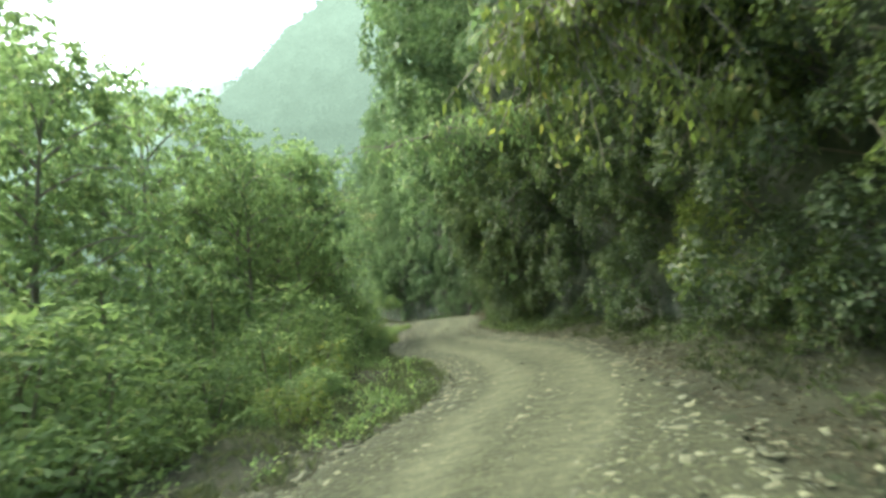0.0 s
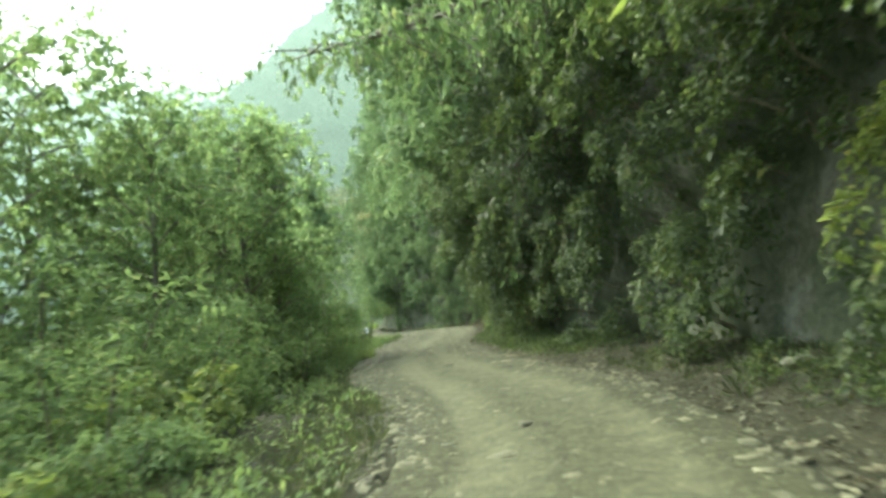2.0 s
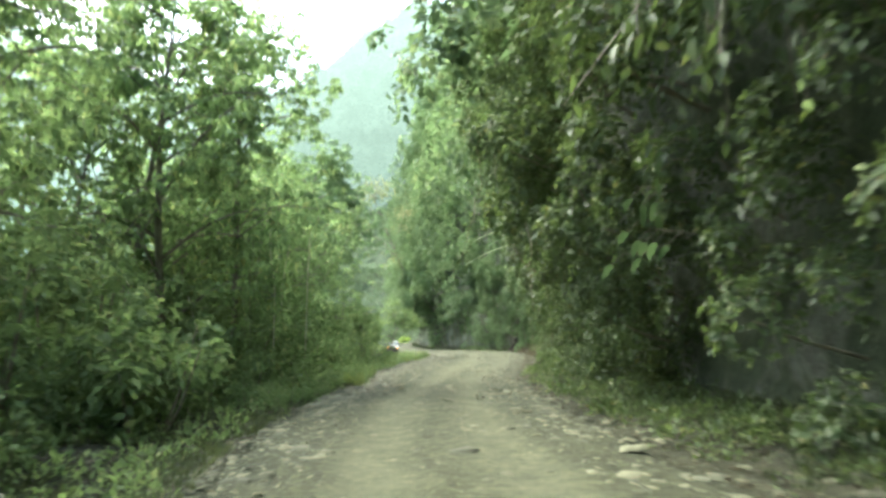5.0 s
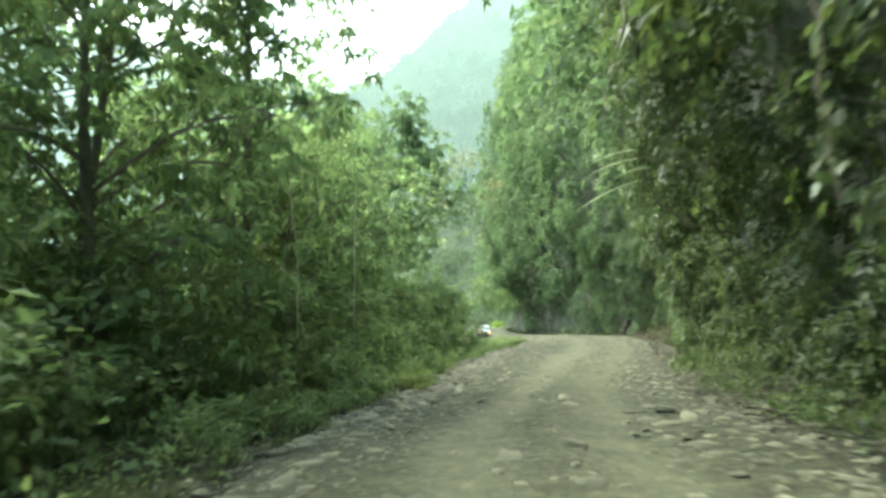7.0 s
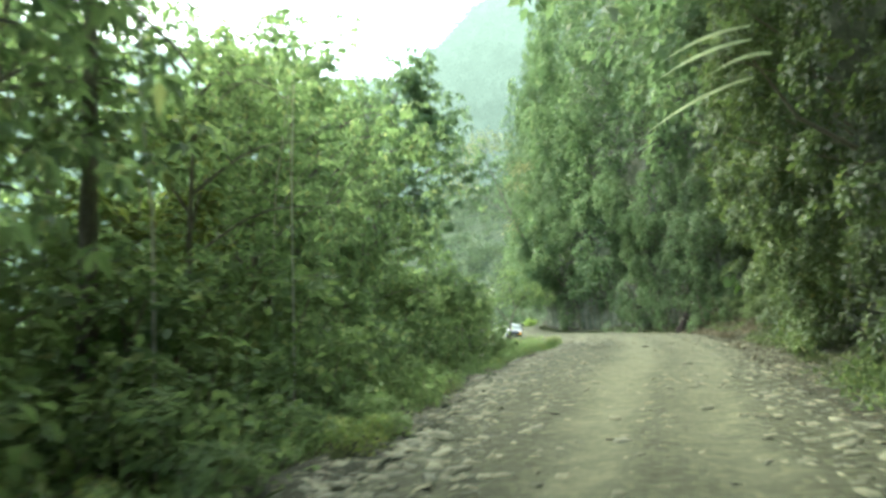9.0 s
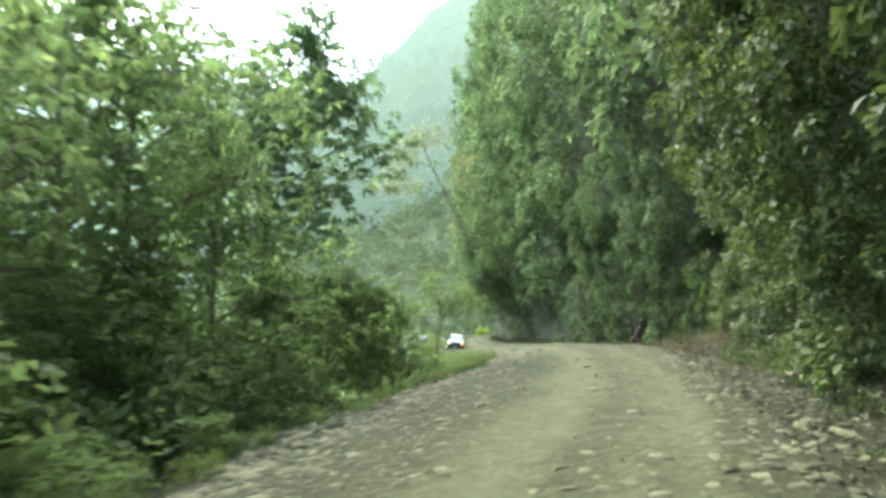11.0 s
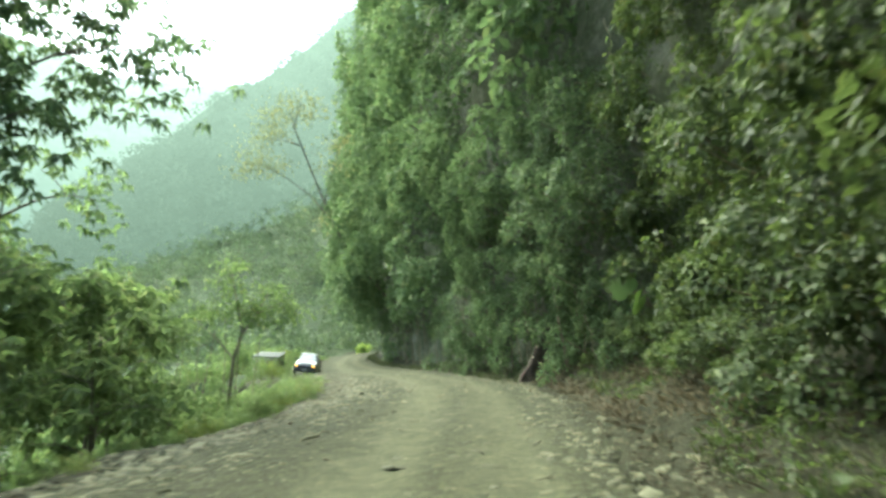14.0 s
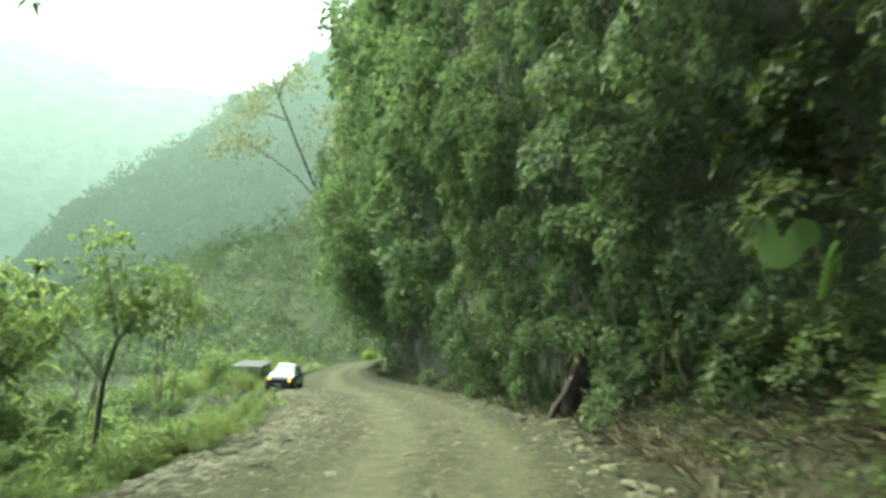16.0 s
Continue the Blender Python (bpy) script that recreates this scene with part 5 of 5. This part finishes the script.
# ---- verges: grass, weeds, fallen leaves ----
def scatter(rng, count, low, high, y0, y1):
    """Places beside the road; low and high are distances outside its right (+) or left (-) edge."""
    y = rng.uniform(y0, y1, count)
    d = rng.uniform(low, high, count)
    x = np.where(d > 0, right_of(y) + d, left_of(y) + d)
    return x, y


def top_of(x, y):
    on_road = (x > left_of(y)) & (x < right_of(y))
    return np.where(on_road, np.maximum(road_top(x, y), land(x, y) - 0.1), land(x, y))


def build_verge():
    rng = np.random.RandomState(41)
    blades, weeds, shaded_weeds = [], [], []
    for count, low, high, y0, y1 in ((1900, 0.6, 4.0, 4, 45), (800, 0.8, 2.6, 45, 112), (2600, -3.4, -0.1, 4, 46), (200, -2.2, -0.4, 46, 58), (60, -2.6, -1.1, 58, 78), (260, -4, -0.6, 100, 150), (700, 0.0, 1.0, 90, 150)):
        x, y = scatter(rng, count, low, high, y0, y1)
        keep = (x < cliff_of(y) + 0.3) & (wave(x, y, 71, 6) + rng.uniform(-0.6, 0.6, count) > np.where(low < -3, -0.6, -0.15)) & ~((y > 76) & (y < 91) & (x > right_of(y) + 0.8))
        x, y = x[keep], y[keep]
        z = top_of(x, y)
        m, per = len(x), 8
        w = rng.uniform(0, 6.28, (m, per))
        base = np.stack([x, y, z], -1)[:, None] + np.stack([np.cos(w), np.sin(w), 0 * w], -1) * rng.uniform(0, 0.12, (m, per, 1))
        tip = np.stack([np.cos(w) * 0.6, np.sin(w) * 0.6, 1.0 + 0 * w], -1) + rng.normal(size=(m, per, 3)) * 0.25
        nor = np.stack([-np.cos(w), -np.sin(w), 0.6 + 0 * w], -1)
        k = m * per
        h = np.repeat(rng.uniform(0.12, 0.4, m), per) * rng.uniform(0.6, 1.1, k)
        blades.append(leaves(base.reshape(-1, 3), tip.reshape(-1, 3), nor.reshape(-1, 3), h, 0.012 + h * 0.05, 0.2, 0.15))
    for count, low, high, y0, y1 in ((900, 1.2, 4.5, 4, 48), (700, 1.0, 3.0, 48, 112), (220, 0.9, 3.2, 60, 94), (700, 0.3, 2.4, 34, 60), (900, -3.4, -0.4, 4, 58), (110, -2.6, -0.9, 58, 78), (40, -2.6, -1.4, 78, 100), (260, -4, -0.6, 100, 150)):
        x, y = scatter(rng, count, low, high, y0, y1)
        keep = (x < cliff_of(y) + 0.4) & (wave(x, y, 72, 5) + rng.uniform(-0.7, 0.7, count) > 0.0)
        x, y = x[keep], y[keep]
        m, per = len(x), 22
        big = rng.uniform(0.12, 0.34, m) * (1.0 if low > 0 else 1.3)
        d = unit(rng.normal(size=(m, per, 3)))
        d[..., 2] = np.abs(d[..., 2])
        pos = np.stack([x, y, top_of(x, y)], -1)[:, None] + d * (big[:, None] * rng.uniform(0.4, 1, (m, per)))[..., None]
        tip = d + rng.normal(size=d.shape) * 0.4 + np.array([0, 0, -0.2])
        nor = np.array([0, 0, 1.0]) + d * 0.4 + rng.normal(size=d.shape) * 0.3
        k = m * per
        s = np.repeat(big, per) * rng.uniform(0.25, 0.5, k)
        (shaded_weeds if low > 0 else weeds).append(leaves(pos.reshape(-1, 3), tip.reshape(-1, 3), nor.reshape(-1, 3), s, s * 0.55))
    tagged(new("grass", mesh_of("grass", *joined(blades), GRASS)), "patchy green roadside grass growing in tufts", "grass", kind="stuff")
    tagged(new("weeds", mesh_of("weeds", *joined(weeds), LEAF_SHRUB)), "low green weeds along both road edges", "weeds", kind="stuff")
    # the darker leaf puts the shade under the overhang into these weeds' colour
    tagged(new("weeds", mesh_of("weeds", *joined(shaded_weeds), LEAF_WALL)), "low green weeds at the foot of the cliff, darkened for its shade", "weeds", kind="stuff")
    # withered stalks and leaves heaped at the foot of the bare bank
    x, y = scatter(rng, 2600, 0.5, 4.6, 76, 91)
    keep = (x < cliff_of(y) + 0.5) & (wave(x, y, 73, 2.5) + rng.uniform(-0.5, 0.5, len(x)) > -0.1)
    x, y = x[keep], y[keep]
    w = rng.uniform(0, 6.28, (len(x), 7))
    base = np.stack([x, y, top_of(x, y)], -1)[:, None] + np.stack([np.cos(w), np.sin(w), 0.12 + 0 * w], -1) * rng.uniform(0, 0.3, (len(x), 7, 1))
    tip = np.stack([np.cos(w), np.sin(w), rng.uniform(-0.2, 0.9, w.shape)], -1)
    nor = rng.normal(size=tip.shape) * 0.5 + np.array([-0.2, -0.5, 0.8])
    s = rng.uniform(0.1, 0.38, w.size)
    tagged(new("brushwood", mesh_of("brushwood", *leaves(base.reshape(-1, 3), tip.reshape(-1, 3), nor.reshape(-1, 3), s, 0.015 + 0.14 * s * rng.uniform(size=w.size)), LEAF_STRAW)), "withered brown stalks and leaves at the foot of the bank", "brushwood", kind="stuff")
    x, y = scatter(rng, 46000, -3.0, 3.6, 4, 112)
    keep = (x < cliff_of(y) + 0.4) & (rng.uniform(size=len(x)) < np.where(x < 0.5 * (left_of(y) + right_of(y)), 0.35, 1.0))
    x, y = x[keep], y[keep]
    pos = np.stack([x, y, top_of(x, y) + 0.025], -1)
    tip = np.concatenate([rng.normal(size=(len(x), 2)), rng.uniform(-0.08, 0.2, (len(x), 1))], -1)
    nor = np.array([0, 0, 1.0]) + rng.normal(size=(len(x), 3)) * 0.2
    s = rng.uniform(0.05, 0.13, len(x))
    tagged(new("leaf_litter", mesh_of("leaf_litter", *leaves(pos, tip, nor, s, s * 0.5), LEAF_DRY)), "dry brown fallen leaves along the verge", "leaves", kind="stuff")


build_verge()


def build_dry_stems():
    rng = np.random.RandomState(59)
    n = 1500
    y = rng.uniform(70, 92, n)
    q = rng.uniform(0.3, 1.25, n)
    x = right_of(y) + (cliff_of(y) - right_of(y)) * q
    z = land(np.minimum(x, cliff_of(y)), y) + np.maximum(0, q - 0.75) * rng.uniform(0, 3.2, n) + 0.03
    x = np.minimum(x, cliff_of(y) - 0.1)
    tip = rng.normal(size=(n, 3)) * np.array([0.7, 1.0, 0.55])
    nor = rng.normal(size=(n, 3)) + np.array([-0.4, 0, 0.6])
    long = rng.uniform(0.12, 0.4, n)
    v, f = leaves(np.stack([x, y, z], -1), tip, nor, long, 0.01 + 0.008 * rng.uniform(size=n), 0.3, 0.1)
    tagged(new("dry_stems", mesh_of("dry_stems", v, f, LEAF_DRY)), "tangle of dry brown stems on the bank", "stems", kind="stuff")


build_dry_stems()


def build_roots_on_face():
    rng = np.random.RandomState(43)
    for k in range(34):
        y = float(rng.uniform(86, 122))
        x = float(cliff_of(y)) - rng.uniform(0.1, 0.7)
        z = float(land(cliff_of(y), y))
        h = rng.uniform(2.2, 4.5)
        n = 7
        line = np.array([(rng.normal() * 0.05 - 0.5 * q, rng.normal() * 0.06, h * q) for q in np.linspace(0, 1, n)])
        ob = new("hanging_root", mesh_of("hanging_root", *tube(line, np.linspace(0.03, 0.018, n) * rng.uniform(0.6, 1.6), 5), STEM, True))
        ob.matrix_basis = pose(x, y, z - 0.05)
        tagged(ob, "thin pale root hanging down the rock face", "root", "roots on the rock face")


build_roots_on_face()


# ---- stones ----
def stone_shape(rng, flat, n=6):
    """A broken flat stone with n corners below and n above."""
    w = np.sort(rng.uniform(0, 6.28, n)) * 0.4 + np.arange(n) * 6.28 / n * 0.6
    r = rng.uniform(0.7, 1.1, n)
    low = np.stack([np.cos(w) * r, np.sin(w) * r * 0.75, -0.25 * flat + 0 * w], -1)
    up = np.stack([np.cos(w) * r * 0.85, np.sin(w) * r * 0.62, flat * (0.7 + rng.uniform(-0.3, 0.3, n))], -1)
    v = np.concatenate([low, up, [[0.05, 0, flat * 0.8]]]) * 0.5
    f = []
    for k in range(n):
        q = (k + 1) % n
        f += [(k, q, n + q), (k, n + q, n + k), (n + k, n + q, 2 * n)]
    return v, np.array(f)


def build_rocks():
    rng = np.random.RandomState(47)
    for x, y, size, flat, lift in ((8.8, 24.7, 1.0, 0.3, 0.08), (0.4, 88.5, 0.62, 0.35, 0.02), (-2.97, 34.3, 1.25, 0.9, 0.1), (2.7, 41.5, 0.62, 0.3, 0.0), (3.9, 40.5, 0.5, 0.4, 0), (3.3, 67.3, 0.45, 0.4, 0), (2.3, 70.6, 0.4, 0.5, 0), (-5.9, 85.2, 0.85, 0.28, 0), (-6.3, 87.8, 0.8, 0.35, 0.02), (-6.0, 82.2, 0.6, 0.35, 0), (2.2, 45.7, 0.5, 0.4, 0), (1.9, 46.6, 0.55, 0.35, 0), (-0.4, 27.8, 0.5, 0.4, 0), (7.3, 29.5, 0.5, 0.4, 0), (4.3, 36.8, 0.55, 0.35, 0), (-1.9, 97.0, 0.5, 0.5, 0), (8.0, 18.6, 0.45, 0.5, 0)):
        v, f = stone_shape(rng, flat * 0.55, 8)
        ob = new("rock", mesh_of("rock", v * size * 0.85, f, STONE))
        z = float(top_of(np.float64(x), np.float64(y))) + lift
        ob.matrix_basis = pose(x, y, z + 0.04, rng.uniform(-8, 8), rng.uniform(-8, 8), rng.uniform(0, 360))
        tagged(ob, "flat pale broken rock lying at the road edge", "rock", "loose rocks")


build_rocks()


def build_rubble():
    rng = np.random.RandomState(53)
    shapes = [stone_shape(rng, q) for q in (0.1, 0.14, 0.18, 0.2, 0.24, 0.12, 0.16, 0.1)]
    # where stones lie: thick on the left half of the road past the first bend, and along the right verge
    def places(count, y0, y1):
        y = rng.uniform(y0, y1, count)
        u = rng.uniform(-0.08, 1.0, count)
        u = np.where(rng.uniform(size=count) < 0.55, rng.beta(1.2, 2.4, count) * 0.55 - 0.14, u)
        u = np.where(rng.uniform(size=count) < 0.24, 1.03 + rng.normal(size=count) * 0.13, u)
        w = along_tracks(u, y)
        keep = np.interp(y, [30, 44, 100, 116], [0.36, 1, 1, 0.4]) * (1 - 0.85 * np.exp(-((w - 0.37) / 0.09) ** 2) - 0.85 * np.exp(-((w - 0.66) / 0.1) ** 2))
        ok = rng.uniform(size=count) < keep
        x = left_of(y) + (right_of(y) - left_of(y)) * u
        return x[ok], y[ok]
    meshes = [mesh_of("stone", v, f, STONE) for v, f in shapes]
    x, y = (q[:290] for q in places(700, 16, 96))
    size = rng.uniform(0.16, 0.42, len(x)) * rng.uniform(0.7, 1.1, len(x))
    pieces = []
    chips = [stone_shape(rng, q, 4) for q in (0.1, 0.14, 0.18, 0.22, 0.26, 0.13, 0.17, 0.12)]
    sx, sy = places(22000, 4, 112)
    n = len(sx)
    ss = 0.05 + rng.gamma(1.6, 0.055, n)
    z = top_of(sx, sy)
    a = rng.uniform(0, 6.28, n)
    lean = rng.normal(size=(n, 2)) * 0.16
    for k, (v, f) in enumerate(chips):
        pick = np.where(np.arange(n) % 8 == k)[0]
        c, s = np.cos(a[pick])[:, None], np.sin(a[pick])[:, None]
        w = v[None] * ss[pick][:, None, None]
        px = w[..., 0] * c - w[..., 1] * s
        py = w[..., 0] * s + w[..., 1] * c
        pz = w[..., 2] + px * lean[pick, :1] + py * lean[pick, 1:] + TILT_X * px
        vv = np.stack([px + sx[pick][:, None], py + sy[pick][:, None], pz + z[pick][:, None] + 0.005], -1)
        ff = f[None] + (np.arange(len(pick)) * len(v))[:, None, None]
        pieces.append((vv.reshape(-1, 3), ff.reshape(-1, 3)))
    # stones on the grassy shelf, and larger broken slabs along the outer edge
    slabs = [stone_shape(rng, q, 5) for q in (0.08, 0.11, 0.15, 0.07)]
    for count, y0, y1, off0, off1, least, most in ((1500, 6, 44, -2.9, 0.3, 0.05, 0.26), (1300, 44, 112, -0.8, 1.0, 0.14, 0.48), (300, 38, 60, 4.4, 6.4, 0.1, 0.34), (1300, 5, 36, 4.4, 8.4, 0.05, 0.26), (500, 60, 92, 6.6, 8.6, 0.06, 0.26)):
        y_ = rng.uniform(y0, y1, count)
        x_ = left_of(y_) + rng.uniform(off0, off1, count)
        z_ = top_of(x_, y_)
        for k in range(count):
            v, f = slabs[k % 4]
            m = pose(float(x_[k]), float(y_[k]), float(z_[k]) + 0.01, rng.uniform(-12, 12), rng.uniform(-12, 12) - 5, rng.uniform(0, 360))
            pieces.append((transformed(v * rng.uniform(least, most) * rng.uniform(0.6, 1.0), m), f))
    tagged(new("rubble", mesh_of("rubble", *joined(pieces), STONE)), "crushed grey-beige stone scattered over the road", "rubble", kind="stuff")
    for k in range(len(x)):
        zz = float(top_of(x[k], y[k]))
        ob = piece("stone", meshes[k % 8], road, "", pose(float(x[k]), float(y[k]), zz + 0.01, rng.uniform(-8, 8), rng.uniform(-8, 8) - 5, rng.uniform(0, 360)))
        ob.scale = (float(size[k]),) * 3


build_rubble()
